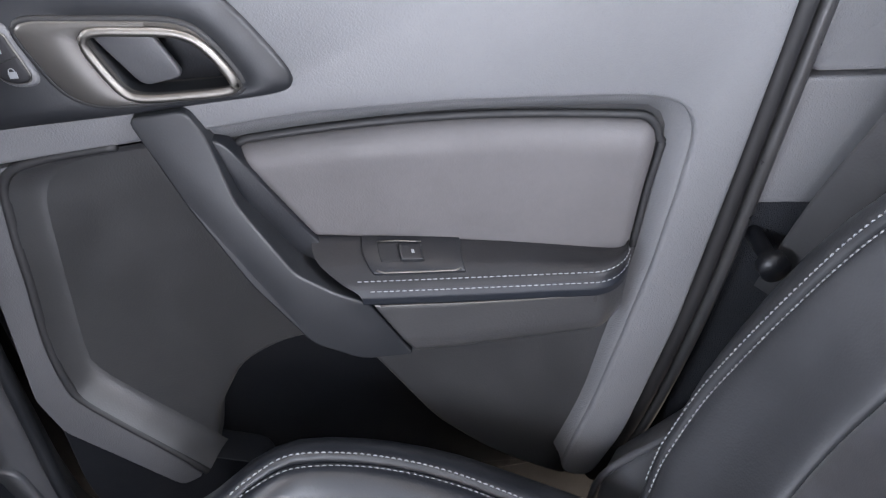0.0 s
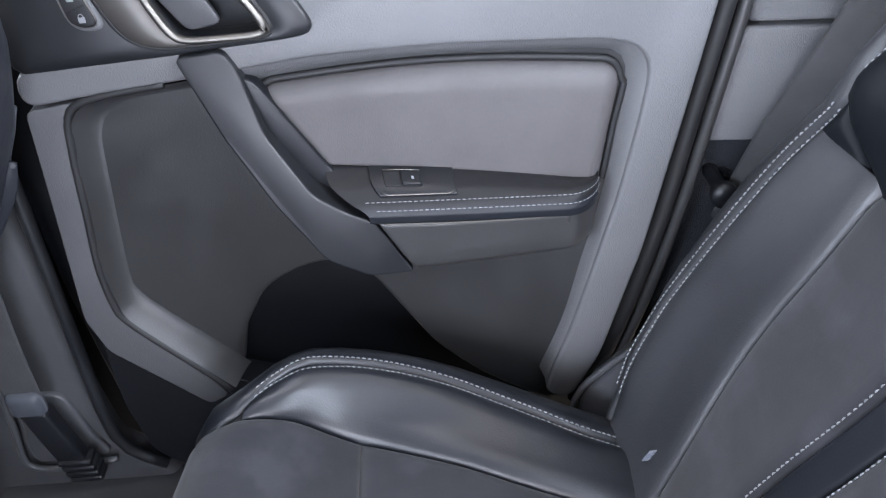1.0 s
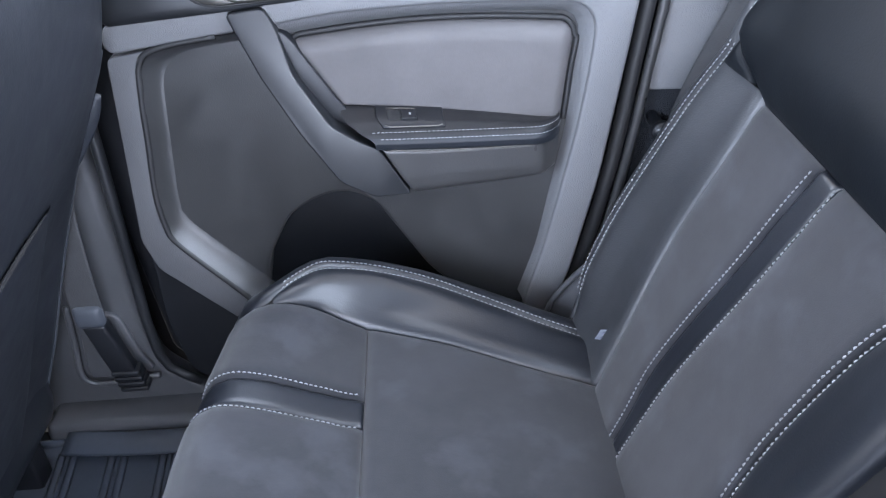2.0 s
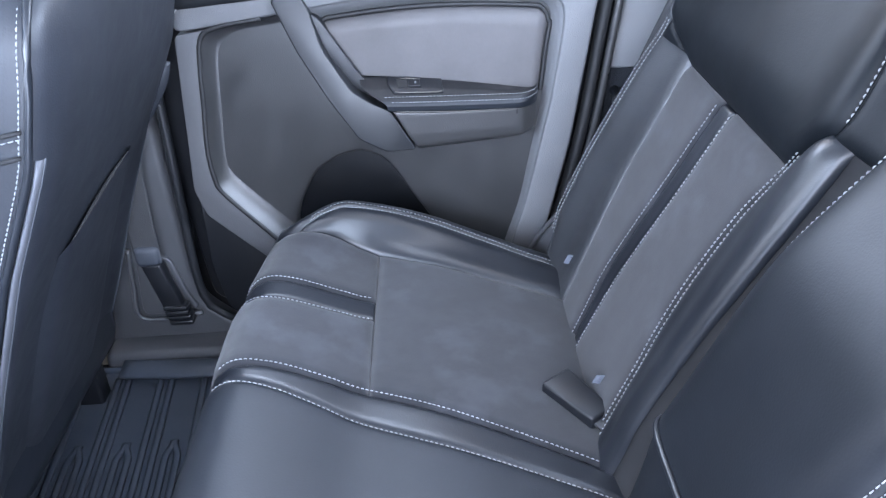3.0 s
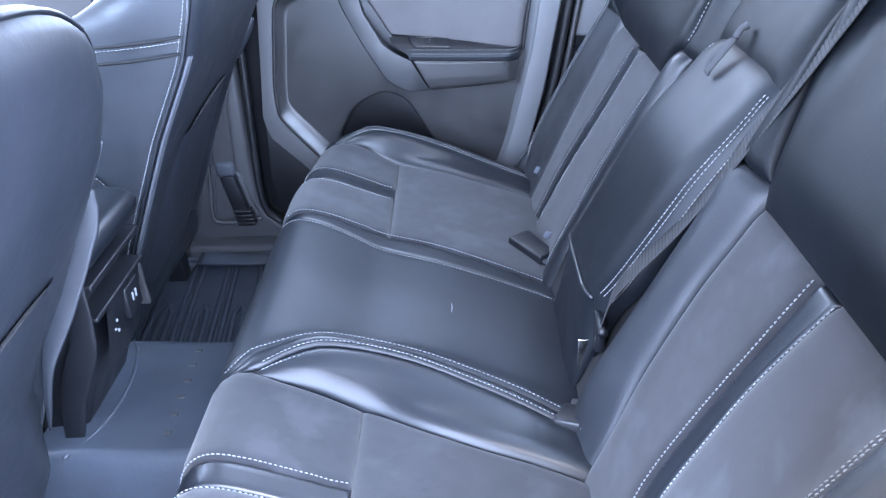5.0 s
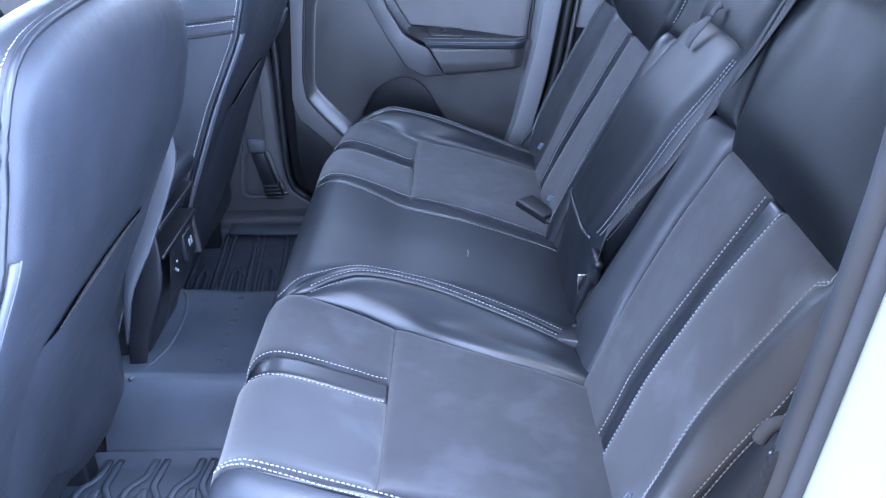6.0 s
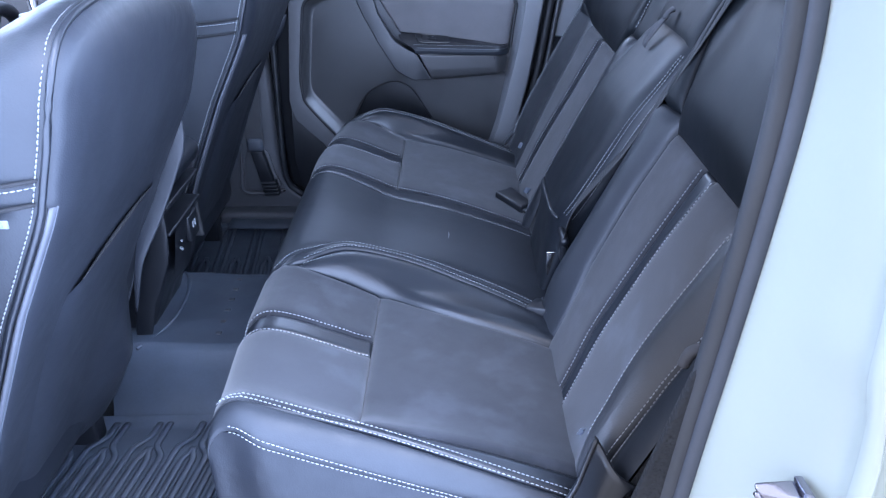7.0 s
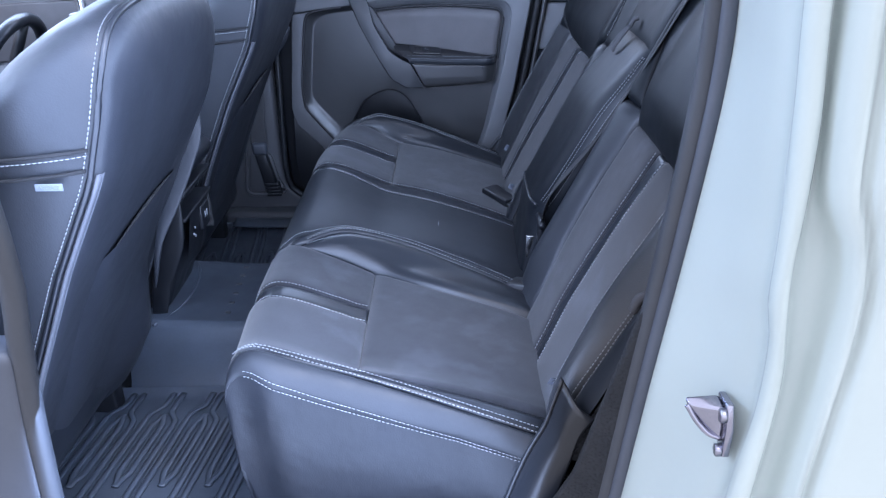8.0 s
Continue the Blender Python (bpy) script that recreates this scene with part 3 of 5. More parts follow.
BACK = Padded(back_at)
# Same near-black underlay, so gaps between back panels read as shade.
back = BACK.panel("backrest", flat(-0.68), lambda s: f_edge(s) + 0.01, 0.77, 1.44, SHADE_BLACK, rear_bench, puff=-0.005, tuck=0.006, cells=(70, 30), sides=(0, 0), ends=(0, 0))
YOKE = 1.13
# Outer bolsters use the lighter leather copies, daylight set by colour.
for name, a, b, s0, s1, mat, kw in (
    ("side_roll", f_out, lambda s: f_edge(s) + 0.03, 0.79, 1.42, LEATHER_LIT, dict(sides=(1, 0), ends=(0, 0))),
    ("bolster", f_seam, f_out, 0.79, YOKE + 0.01, LEATHER_LIT, dict(ends=(0, 0), cells=(12, 26))),
    ("suede_panel", f_high, f_seam, 0.79, YOKE, SUEDE, dict(ends=(0, 1))),
    ("stripe", f_low, f_high, 0.79, YOKE, LEATHER, dict(puff=0.002, w=0.006, cells=(4, 26), ends=(0, 1))),
    ("suede_panel", f_inner, f_low, 0.79, YOKE, SUEDE, dict(ends=(0, 1))),
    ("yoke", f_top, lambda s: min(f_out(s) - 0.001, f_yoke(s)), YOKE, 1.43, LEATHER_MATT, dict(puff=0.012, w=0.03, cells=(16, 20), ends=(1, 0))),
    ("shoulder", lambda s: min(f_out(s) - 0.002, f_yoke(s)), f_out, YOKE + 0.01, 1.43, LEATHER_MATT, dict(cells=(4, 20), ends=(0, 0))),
    ("inner_bolster", f_arm, f_inner, 0.79, 1.18, LEATHER, dict(puff=0.008, w=0.022, cells=(6, 26), ends=(0, 1))),
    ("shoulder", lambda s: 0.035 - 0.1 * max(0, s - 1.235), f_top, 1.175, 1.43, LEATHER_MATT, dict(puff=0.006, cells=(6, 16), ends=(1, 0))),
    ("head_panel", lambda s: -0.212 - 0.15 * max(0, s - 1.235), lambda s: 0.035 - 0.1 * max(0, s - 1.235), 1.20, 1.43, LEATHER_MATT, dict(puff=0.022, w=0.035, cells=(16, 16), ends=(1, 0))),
    ("bolster", n_seam, n_arm, 0.79, YOKE + 0.02, LEATHER_HALF_LIT, dict(puff=0.008, w=0.022, cells=(8, 26), ends=(0, 1))),
    ("suede_panel", n_high, n_seam, 0.79, YOKE, SUEDE, dict(ends=(0, 1))),
    ("stripe", n_low, n_high, 0.79, YOKE, LEATHER, dict(puff=0.002, w=0.006, cells=(4, 26), ends=(0, 1))),
    ("suede_panel", n_out, n_low, 0.79, YOKE, SUEDE_WORN, dict(ends=(0, 1))),
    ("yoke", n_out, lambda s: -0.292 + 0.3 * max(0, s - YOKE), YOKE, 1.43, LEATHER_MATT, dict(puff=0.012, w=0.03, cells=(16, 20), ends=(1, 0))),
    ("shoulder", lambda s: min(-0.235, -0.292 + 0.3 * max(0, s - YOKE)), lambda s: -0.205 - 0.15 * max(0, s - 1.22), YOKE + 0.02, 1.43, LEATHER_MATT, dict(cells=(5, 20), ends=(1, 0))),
    ("bolster", n_edge, n_out, 0.83, 1.43, LEATHER_LIT, dict(puff=0.008, w=0.022, cells=(8, 30), ends=(0, 0))),
    ("side_roll", flat(-0.70), n_edge, 0.83, 1.43, LEATHER, dict(sides=(0, 1), ends=(0, 0))),
):
    BACK.panel(name, a, b, s0, s1, mat, back, **kw)
for f, off, s0, s1 in ((f_out, 0.006, 0.84, 1.162), (f_out, -0.006, 0.84, 1.162), (f_yoke, -0.006, 1.19, 1.40), (f_inner, 0.005, 0.80, 1.15), (f_inner, -0.006, 0.80, 1.15),
                       (f_top, 0.010, 1.19, 1.42), (f_top, -0.004, 1.19, 1.42), (n_out, 0.006, 0.86, 1.42), (n_out, -0.006, 0.86, 1.42), (n_edge, 0.003, 0.86, 1.40), (n_edge, -0.006, 0.86, 1.40),
                       (n_arm, -0.006, 1.10, 1.16)):
    BACK.row(back, spread(lambda s: f(s) + off, s0, s1), lift=0.0072 if f is n_out else 0.0056, thick=0.0010 if f is n_out else 0.0012)
for f, off in ((f_high, 0.005), (f_low, -0.005), (n_high, 0.005), (n_low, -0.005)):
    BACK.row(back, spread(lambda s: f(s) + off, 0.80, YOKE - 0.002, 60), lift=0.0045, thick=0.0011, pitch=0.0056, length=0.0038)


# outer flank of the backrest beside the open door, and the shell behind
def flank(u, v):
    p = back_at(-0.70, 0.80 + 0.58 * u)
    return p + Vector((0.13 * v, -0.012 * math.sin(math.pi * v), 0))


grid("flank", flank, [k / 20 for k in range(21)], [k / 6 for k in range(7)], MESH, back)
box("back_shell", (0.44, -0.69, 0.80), (0.50, 0.69, 1.36), CARPET, back, 0.02)
adopt(rear_bench)


# fold-down armrest in the middle of the backrest: its far edge, its stitched near edge, its lower edge
arm_far = curve((0.0, 0.060), (0.15, 0.058), (0.26, 0.060), (0.34, 0.050), (0.40, 0.036), (0.44, 0.012), (0.49, -0.03))
arm_row = curve((0.0, -0.130), (0.11, -0.138), (0.17, -0.158), (0.27, -0.177), (0.36, -0.188), (0.49, -0.190))
ARM_LOW = 0.124


def arm_at(y, s):
    """s from the seat (0) up the front face and over its rounded top (0.46)."""
    z = 0.80 + min(s, 0.40) * 0.985
    x = 0.19 + (z - 0.83) * 0.517
    lift = 0.048 * min(1.0, s / ARM_LOW) * (1 - 0.45 * hump((s - 0.29) / 0.13))
    if s > 0.40:
        t = min((s - 0.40) / 0.055, 1.55)
        lift *= math.cos(t) ** 0.6 if t < 1.54 else 0.02
        z += 0.035 * math.sin(t)
        x += 0.02 * math.sin(t)
    far, near = max(0.0, min(1.0, (y + 0.09) / (arm_far(s) + 0.09))), max(0.0, min(1.0, (arm_row(s) + 0.038 - y) / 0.060))
    b = lift * (1 - far ** 8) ** 0.5 * (1 - near ** 3) ** 0.7
    return Vector((x - b * 0.888, y, z + b * 0.46))


ARM = Padded(arm_at)
armrest = thing("folding_armrest", (0.24, -0.06, 0.85), "folded-up black leather centre armrest with triple stitching and pull strap", "armrest")
ARM.panel("cover", lambda s: arm_row(s) - 0.0215, lambda s: arm_far(s) + 0.0005, 0.0, 0.485, LEATHER_ARM, armrest, puff=0.003, w=0.012, cells=(30, 44), ends=(0, 0))
for off in (-0.004, -0.0078, -0.0145):
    ARM.row(armrest, spread(lambda s: arm_row(s) + off, 0.135, 0.425), lift=0.0045)
ARM.row(armrest, spread(lambda s: arm_far(s) - 0.008, 0.30, 0.425), lift=0.0045)
tube("piping", [ARM.at(arm_far(ARM_LOW) - 0.004 + (arm_row(ARM_LOW) - arm_far(ARM_LOW)) * k / 30, ARM_LOW) + Vector((-0.004, 0, 0.001)) for k in range(31)], 0.0032, LEATHER, armrest)
# pull strap: a loop of webbing sewn at the top
neck, tip = Vector((0.369, -0.076, 1.247)), Vector((0.343, -0.066, 1.203))
strap_up = Vector((-0.888, 0, 0.46))
for sgn in (-1, 1):
    # the two legs of the loop part below the neck and meet again at the tip
    leg = [neck + strap_up * 0.004, neck.lerp(tip, 0.35) + Vector((0, sgn * 0.0038, sgn * 0.001)) + strap_up * 0.007, neck.lerp(tip, 0.75) + Vector((0, sgn * 0.0045, sgn * 0.0015)) + strap_up * 0.008, tip + Vector((0, sgn * 0.003, 0)) + strap_up * 0.004]
    ribbon("pull_strap", smooth_line(leg, 24), (-0.1, 1, 0.42), lambda t: 0.008 + 0.003 * math.sin(math.pi * t), 0.003, STRAP, armrest, "grey webbing pull loop")
# a near-black rod fills the loop's opening in place of its shade
tube("strap_slit_shade", smooth_line([neck.lerp(tip, 0.25) + strap_up * 0.0055, neck.lerp(tip, 0.7) + strap_up * 0.0085], 8), 0.0022, SHADE_BLACK, armrest)
tube("strap_anchor", smooth_line([Vector((0.380, -0.071, 1.262)), Vector((0.375, -0.073, 1.257)) + strap_up * 0.003, neck + strap_up * 0.004], 12), lambda t: 0.005 - 0.001 * math.sin(math.pi * t), STRAP, armrest)
adopt(armrest)


# ---- the far rear door ----
def upper_y(x, z):
    """Inner face of the door's upper trim: leans out slightly towards the glass."""
    return 0.690 + 0.03 * max(0.0, z - 1.2)


door = thing("rear_door", (-0.08, 0.72, 0.62), "closed rear door with grey grained trim, padded insert and armrest", "car door")
plate("door_shell", [(-0.46, 1.42), (0.31, 1.42), (0.285, 1.26), (0.262, 1.12), (0.232, 0.95), (0.188, 0.79), (0.13, 0.66), (-0.30, 0.60), (-0.43, 0.66), (-0.45, 0.9)],
      0.775, 0.05, TRIM_BLACK, door, 0.006)
plate("main_panel", [(-0.36, 1.38), (0.285, 1.38), (0.27, 1.24), (0.248, 1.11), (0.218, 0.95), (0.178, 0.80), (0.13, 0.71), (0.075, 0.745), (0.035, 0.775), (-0.012, 0.824),
                     (-0.050, 0.890), (-0.078, 0.938), (-0.113, 0.958), (-0.152, 0.952), (-0.196, 0.927), (-0.232, 0.864), (-0.252, 0.78), (-0.30, 0.765), (-0.384, 0.88), (-0.372, 1.1)],
      0.711, 0.045, TRIM_DARK, door, 0.006, "dark moulded lower panel", rounds=2)
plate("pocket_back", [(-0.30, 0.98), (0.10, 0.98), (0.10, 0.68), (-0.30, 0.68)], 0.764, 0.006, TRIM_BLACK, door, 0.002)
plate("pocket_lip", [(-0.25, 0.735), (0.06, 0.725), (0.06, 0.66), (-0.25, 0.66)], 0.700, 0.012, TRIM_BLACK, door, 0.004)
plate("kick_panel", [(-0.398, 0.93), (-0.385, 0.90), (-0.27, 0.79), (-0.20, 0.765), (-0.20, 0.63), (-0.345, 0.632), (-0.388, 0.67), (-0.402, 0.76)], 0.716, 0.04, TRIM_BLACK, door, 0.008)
# raised surround: upper trim, a strip down the rear edge and another round the front panel
plate("upper_trim", [(-0.352, 1.40), (0.10, 1.40), (0.295, 1.40), (0.272, 1.25), (0.249, 1.115), (0.221, 0.957), (0.182, 0.805), (0.150, 0.735), (0.120, 0.745), (0.118, 0.765),
                             (0.146, 0.85), (0.166, 0.93), (0.190, 1.03), (0.204, 1.11), (0.211, 1.165), (0.198, 1.189), (0.165, 1.197), (0.02, 1.203), (-0.10, 1.201), (-0.235, 1.186),
                             (-0.318, 1.178), (-0.373, 1.171), (-0.371, 1.208), (-0.323, 1.213), (-0.214, 1.218), (-0.118, 1.226), (-0.105, 1.232), (-0.106, 1.242), (-0.130, 1.282), (-0.155, 1.308),
                             (-0.22, 1.322), (-0.358, 1.327)],
              upper_y, 0.03, TRIM, door, 0.006, "light grey grained upper trim", segments=4)
# the front border repeats the trim with its shade set by colour
plate("front_border", [(-0.373, 1.168), (-0.318, 1.175), (-0.338, 1.160), (-0.346, 1.12), (-0.353, 1.06), (-0.362, 0.985), (-0.361, 0.935), (-0.350, 0.902), (-0.285, 0.822), (-0.262, 0.785), (-0.288, 0.772), (-0.383, 0.868),
                       (-0.396, 0.915), (-0.388, 1.0), (-0.377, 1.12)], lambda x, z: 0.692, 0.03, TRIM_SHADED, door, 0.006, "grey grained raised border", segments=4, rounds=1)
tube("border_groove", [Vector((p[0], 0.6935, p[1])) for p in smooth_line([(-0.24, 1.185), (-0.305, 1.177), (-0.334, 1.163), (-0.344, 1.12), (-0.351, 1.06), (-0.360, 0.985), (-0.359, 0.935), (-0.348, 0.904), (-0.283, 0.824), (-0.258, 0.790)], 60)], 0.0042, RUBBER, door, "black groove inside the border")


# soft fillet where the front panel rises to its border
rise = smooth_line([(-0.19, 1.190), (-0.27, 1.181), (-0.318, 1.170), (-0.336, 1.148), (-0.343, 1.10), (-0.353, 1.02), (-0.358, 0.94), (-0.344, 0.905), (-0.253, 0.795)], 60)
flat_end = smooth_line([(-0.19, 1.166), (-0.27, 1.159), (-0.294, 1.147), (-0.306, 1.128), (-0.312, 1.10), (-0.321, 1.02), (-0.327, 0.960), (-0.316, 0.934), (-0.222, 0.830)], 60)
grid("panel_fillet", lambda u, k: Vector((rise[k].lerp(flat_end[k], 0.66 * u)[0], 0.692 + 0.0188 * (1 - (1 - u) ** 1.8), rise[k].lerp(flat_end[k], 0.66 * u)[1])), [j / 8 for j in range(9)], list(range(60)), TRIM_DARK, door, "charcoal fillet inside the raised border")


# sloping shoulder between the trim and the recess of the insert
brow = smooth_line([(-0.19, 1.194), (-0.10, 1.202), (0.02, 1.204), (0.165, 1.198), (0.199, 1.189), (0.212, 1.165), (0.206, 1.11), (0.192, 1.03), (0.168, 0.93), (0.148, 0.85), (0.120, 0.765)], 60)
foot = smooth_line([(-0.178, 1.174), (-0.09, 1.183), (0.02, 1.187), (0.160, 1.181), (0.184, 1.174), (0.192, 1.158), (0.187, 1.10), (0.176, 1.02), (0.156, 0.93), (0.138, 0.85), (0.112, 0.775)], 60)
grid("recess_shoulder", lambda u, k: Vector((brow[k].lerp(foot[k], u)[0], 0.694 + 0.016 * (0.3 * u + 0.7 * u * u), brow[k].lerp(foot[k], u)[1])), [j / 6 for j in range(7)], list(range(60)), TRIM, door, "grey grained shoulder round the insert")
# padded insert
def insert_point(u, v, w=0.10):
    """u along the door, v from the armrest (0) up to the trim (1): a pillow with soft borders."""
    lo = Vector((-0.108, 1.087)).lerp(Vector((0.171, 1.040)), u) + Vector((0, 0.004 * math.sin(math.pi * u)))
    hi = Vector((-0.160, 1.170)).lerp(Vector((0.187, 1.166)), u) + Vector((0, 0.011 * math.sin(math.pi * u)))
    p = lo.lerp(hi, v)
    e = swell(min(u / 0.045, (1 - u) / 0.05), 1) * swell(v / 0.02, 1) * swell((1 - v) / 0.2, 1)
    r = 0.02 * (1 - swell(min(u / 0.05, (1 - u) / 0.05), 1)) * (v - 0.5) * 2
    return Vector((p[0], 0.712 - 0.019 * e, p[1] - max(0, r)))


us = [0, 0.004, 0.012, 0.025, 0.04] + [0.05 + 0.9 * k / 24 for k in range(25)] + [0.96, 0.975, 0.988, 0.996, 1]
vs = [0, 0.006, 0.02] + [0.05 + 0.7 * k / 10 for k in range(11)] + [0.8, 0.85, 0.9, 0.94, 0.97, 0.99, 1]
grid("padded_insert", insert_point, us, vs, VINYL, door, "padded mid-grey vinyl insert")
tube("insert_groove", [insert_point(0, v) + Vector((-0.004, -0.004, 0)) for v in vs] + [insert_point(u, 1) + Vector((0, -0.004, 0.004)) for u in us] + [insert_point(1, v) + Vector((0.004, -0.004, 0)) for v in vs[::-1]],
     0.0035, RUBBER, door)


# armrest: a padded shelf with two rows of stitching over a smoked band
def shelf(u, v):
    """u along the armrest, v across it: wall, top, rolled nose, underside."""
    k = v * 6
    cross = [(0.712, 1.090), (0.690, 1.084), (0.668, 1.073), (0.6550, 1.0605), (0.6495, 1.0505), (0.6510, 1.0420), (0.664, 1.037)]
    i = min(int(k), 5)
    a, b = Vector(cross[i]), Vector(cross[i + 1])
    c = a.lerp(b, k - i)
    x = -0.104 + 0.276 * u
    end = swell((1 - u) / 0.15, 1)
    y = 0.712 + (c[0] + 0.001 * u - 0.712) * end
    fall = (-0.046 * u + 0.006 * math.sin(math.pi * u)) * (1 - hump(v / 0.5)) - 0.0105 * u * hump(v / 0.5)
    front_cut = 0.040 * (1 - u) ** 3 * hump((v - 0.2) / 0.5)
    return Vector((x + front_cut, y, c[1] + fall))


fine = [k / 40 for k in range(41)]
grid("armrest_pad", shelf, fine, [0.56 * k / 24 for k in range(25)], PAD, door, "black leather armrest pad")
grid("armrest_nose", shelf, fine, [0.56 + 0.44 * k / 16 for k in range(17)], LEATHER_MID, door, "rolled leather nose of the armrest")
for v in (0.47, 0.585):
    pts = [shelf(0.06 + 0.93 * k / 70, v) for k in range(71)]
    out = Vector((0, -0.75, 0.66))
    stitch_row([p + out * 0.0008 for p in pts], [out] * 71, door, 0.0052, 0.0036, 0.0009)
band_y = lambda x, z: 0.6515 + 0.03 * max(0.0, x + 0.05) + 0.03 * hump((x - 0.135) / 0.04) + 0.2 * max(0.0, 1.0 - z)
BAND_TOP, BAND_LOW = curve((0.0, 1.041), (0.25, 1.036), (0.5, 1.0335), (0.8, 1.0315), (0.92, 1.033), (1.0, 1.038)), curve((0.0, 0.972), (0.5, 0.9765), (1.0, 0.983))


def band(u, v):
    """The band under the armrest: u along the door, v from its upper edge down the face and back under to the panel."""
    t = min(v, 1.0)
    x = (-0.057 + 0.225 * u) + t * 0.036 * (1 - u) - t * 0.008 * u
    z = BAND_TOP(u) + (BAND_LOW(u) - BAND_TOP(u)) * t
    return Vector((x, band_y(x, z) + 0.003 * (1 - swell(min(t / 0.06, u / 0.015), 1)) + 0.012 * hump((t - 0.86) / 0.2) + 0.05 * max(0.0, v - 1), z))


grid("armrest_band", band, [0, 0.004, 0.012] + [k / 40 for k in range(1, 41)], [0, 0.015, 0.04, 0.08] + [0.12 + 0.08 * k for k in range(12)] + [1.3, 2.0], TRIM_MID, door, "smoked metallic band under the armrest")
tube("bright_line", [Vector((-0.050 + 0.212 * k / 30, band_y(-0.05 + 0.212 * k / 30, 1.036) - 0.0015, 1.0405 - 0.0085 * math.sin(math.pi * 0.62 * k / 30))) for k in range(31)], 0.0011, BRONZE, door)
pull_y = lambda x, z: 0.6545 + 0.026 * hump((z - 1.04) / 0.17) + 0.15 * max(0.0, 0.99 - z)
plate("pull_handle", [(-0.222, 1.213), (-0.178, 1.217), (-0.167, 1.195), (-0.153, 1.136), (-0.116, 1.074), (-0.086, 1.053), (-0.060, 1.041), (-0.025, 0.974), (-0.072, 0.973),
                      (-0.113, 0.999), (-0.154, 1.068), (-0.193, 1.14)], pull_y, 0.05, PULL, door, 0.012, "satin grey diagonal pull handle", segments=5, rounds=1)
plate("pull_channel", [(-0.172, 1.188), (-0.158, 1.185), (-0.100, 1.085), (-0.072, 1.055), (-0.100, 1.048), (-0.150, 1.10)], 0.688, 0.02, TRIM_BLACK, door, 0.005)
# window switch, set into the pad
def on_pad(name, u0, u1, v0, v1, lift, mat, label="", edge=0.0012):
    """A thin block lying on the armrest pad."""
    up = Vector((0, -0.5, 0.866))
    n, us, vs = 6, [u0 + (u1 - u0) * k / 5 for k in range(6)], [v0 + (v1 - v0) * k / 5 for k in range(6)]
    v = [shelf(a, b) + up * lift for b in vs for a in us] + [shelf(a, b) - up * 0.002 for b in vs for a in us]
    f = [[j * n + i, j * n + i + 1, (j + 1) * n + i + 1, (j + 1) * n + i] for j in range(5) for i in range(5)]
    rim = [i for i in range(5)] + [j * n + 5 for j in range(5)] + [30 + i for i in range(5, 0, -1)] + [j * n for j in range(5, 0, -1)]
    f += [[rim[k], rim[k - 1], rim[k - 1] + 36, rim[k] + 36] for k in range(len(rim))]
    return bevel(mesh_object(name, v, f, mat, door, label), edge, 2)


on_pad("switch_bezel", 0.150, 0.452, 0.12, 0.42, 0.0024, TRIM_BLACK, "black switch surround")
# A near-black block on the bezel draws the shade of a well.
on_pad("switch_well_shade", 0.198, 0.335, 0.19, 0.325, 0.0030, SHADE_BLACK)
on_pad("window_switch", 0.262, 0.332, 0.20, 0.32, 0.0058, TRIM_BLACK, "black window switch")
on_pad("switch_icon", 0.300, 0.309, 0.25, 0.275, 0.0065, GLOW, edge=0.0002)
lift = Vector((0, -0.5, 0.866))
tube("switch_rim", [shelf(u, v) + lift * 0.0042 for u, v in ((0.20, 0.188), (0.26, 0.183), (0.332, 0.188))], 0.0006, SATIN, door)
tube("bezel_edge", [shelf(0.165 + 0.275 * k / 12, 0.412 - 0.02 * (k in (0, 12))) + lift * 0.0024 for k in range(13)], 0.0008, SATIN, door)
# release handle in its escutcheon
hole = [(-0.240, 1.283), (-0.166, 1.277), (-0.150, 1.264), (-0.134, 1.234), (-0.142, 1.229), (-0.208, 1.228), (-0.220, 1.236)]
ring_plate("escutcheon", [(-0.370, 1.205), (-0.323, 1.209), (-0.214, 1.214), (-0.110, 1.222), (-0.094, 1.227), (-0.097, 1.242), (-0.124, 1.284), (-0.150, 1.315), (-0.22, 1.33), (-0.356, 1.335)],
           hole, lambda x, z: upper_y(x, z) - 0.006, 0.02, PULL, door, "smooth grey escutcheon round the release handle", rim=0.012)
ring_plate("handle_bezel", [(-0.286, 1.293), (-0.17, 1.285), (-0.152, 1.274), (-0.128, 1.232), (-0.138, 1.225), (-0.236, 1.221), (-0.262, 1.234)], hole, 0.682, 0.035, BRONZE, door, "smoked metallic handle surround")
tube("bright_ring", [Vector((p[0], 0.6815, p[1])) for p in resample(rounded(hole), 80, True)], 0.0036, SATIN, door, closed=True)
tube("bezel_groove", [Vector((p[0], 0.6865, p[1])) for p in resample(rounded([(-0.286, 1.293), (-0.17, 1.285), (-0.152, 1.274), (-0.128, 1.232), (-0.138, 1.225), (-0.236, 1.221), (-0.262, 1.234)]), 90, True)], 0.0028, RUBBER, door, closed=True)
plate("handle_cup", [(-0.25, 1.29), (-0.13, 1.29), (-0.12, 1.22), (-0.24, 1.22)], 0.709, 0.0015, TRIM_BLACK, door, 0.0005, rounds=1)
plate("release_paddle", [(-0.240, 1.284), (-0.194, 1.280), (-0.174, 1.238), (-0.206, 1.232)], 0.694, 0.006, PILLAR, door, 0.002, "grey release paddle", rounds=1)
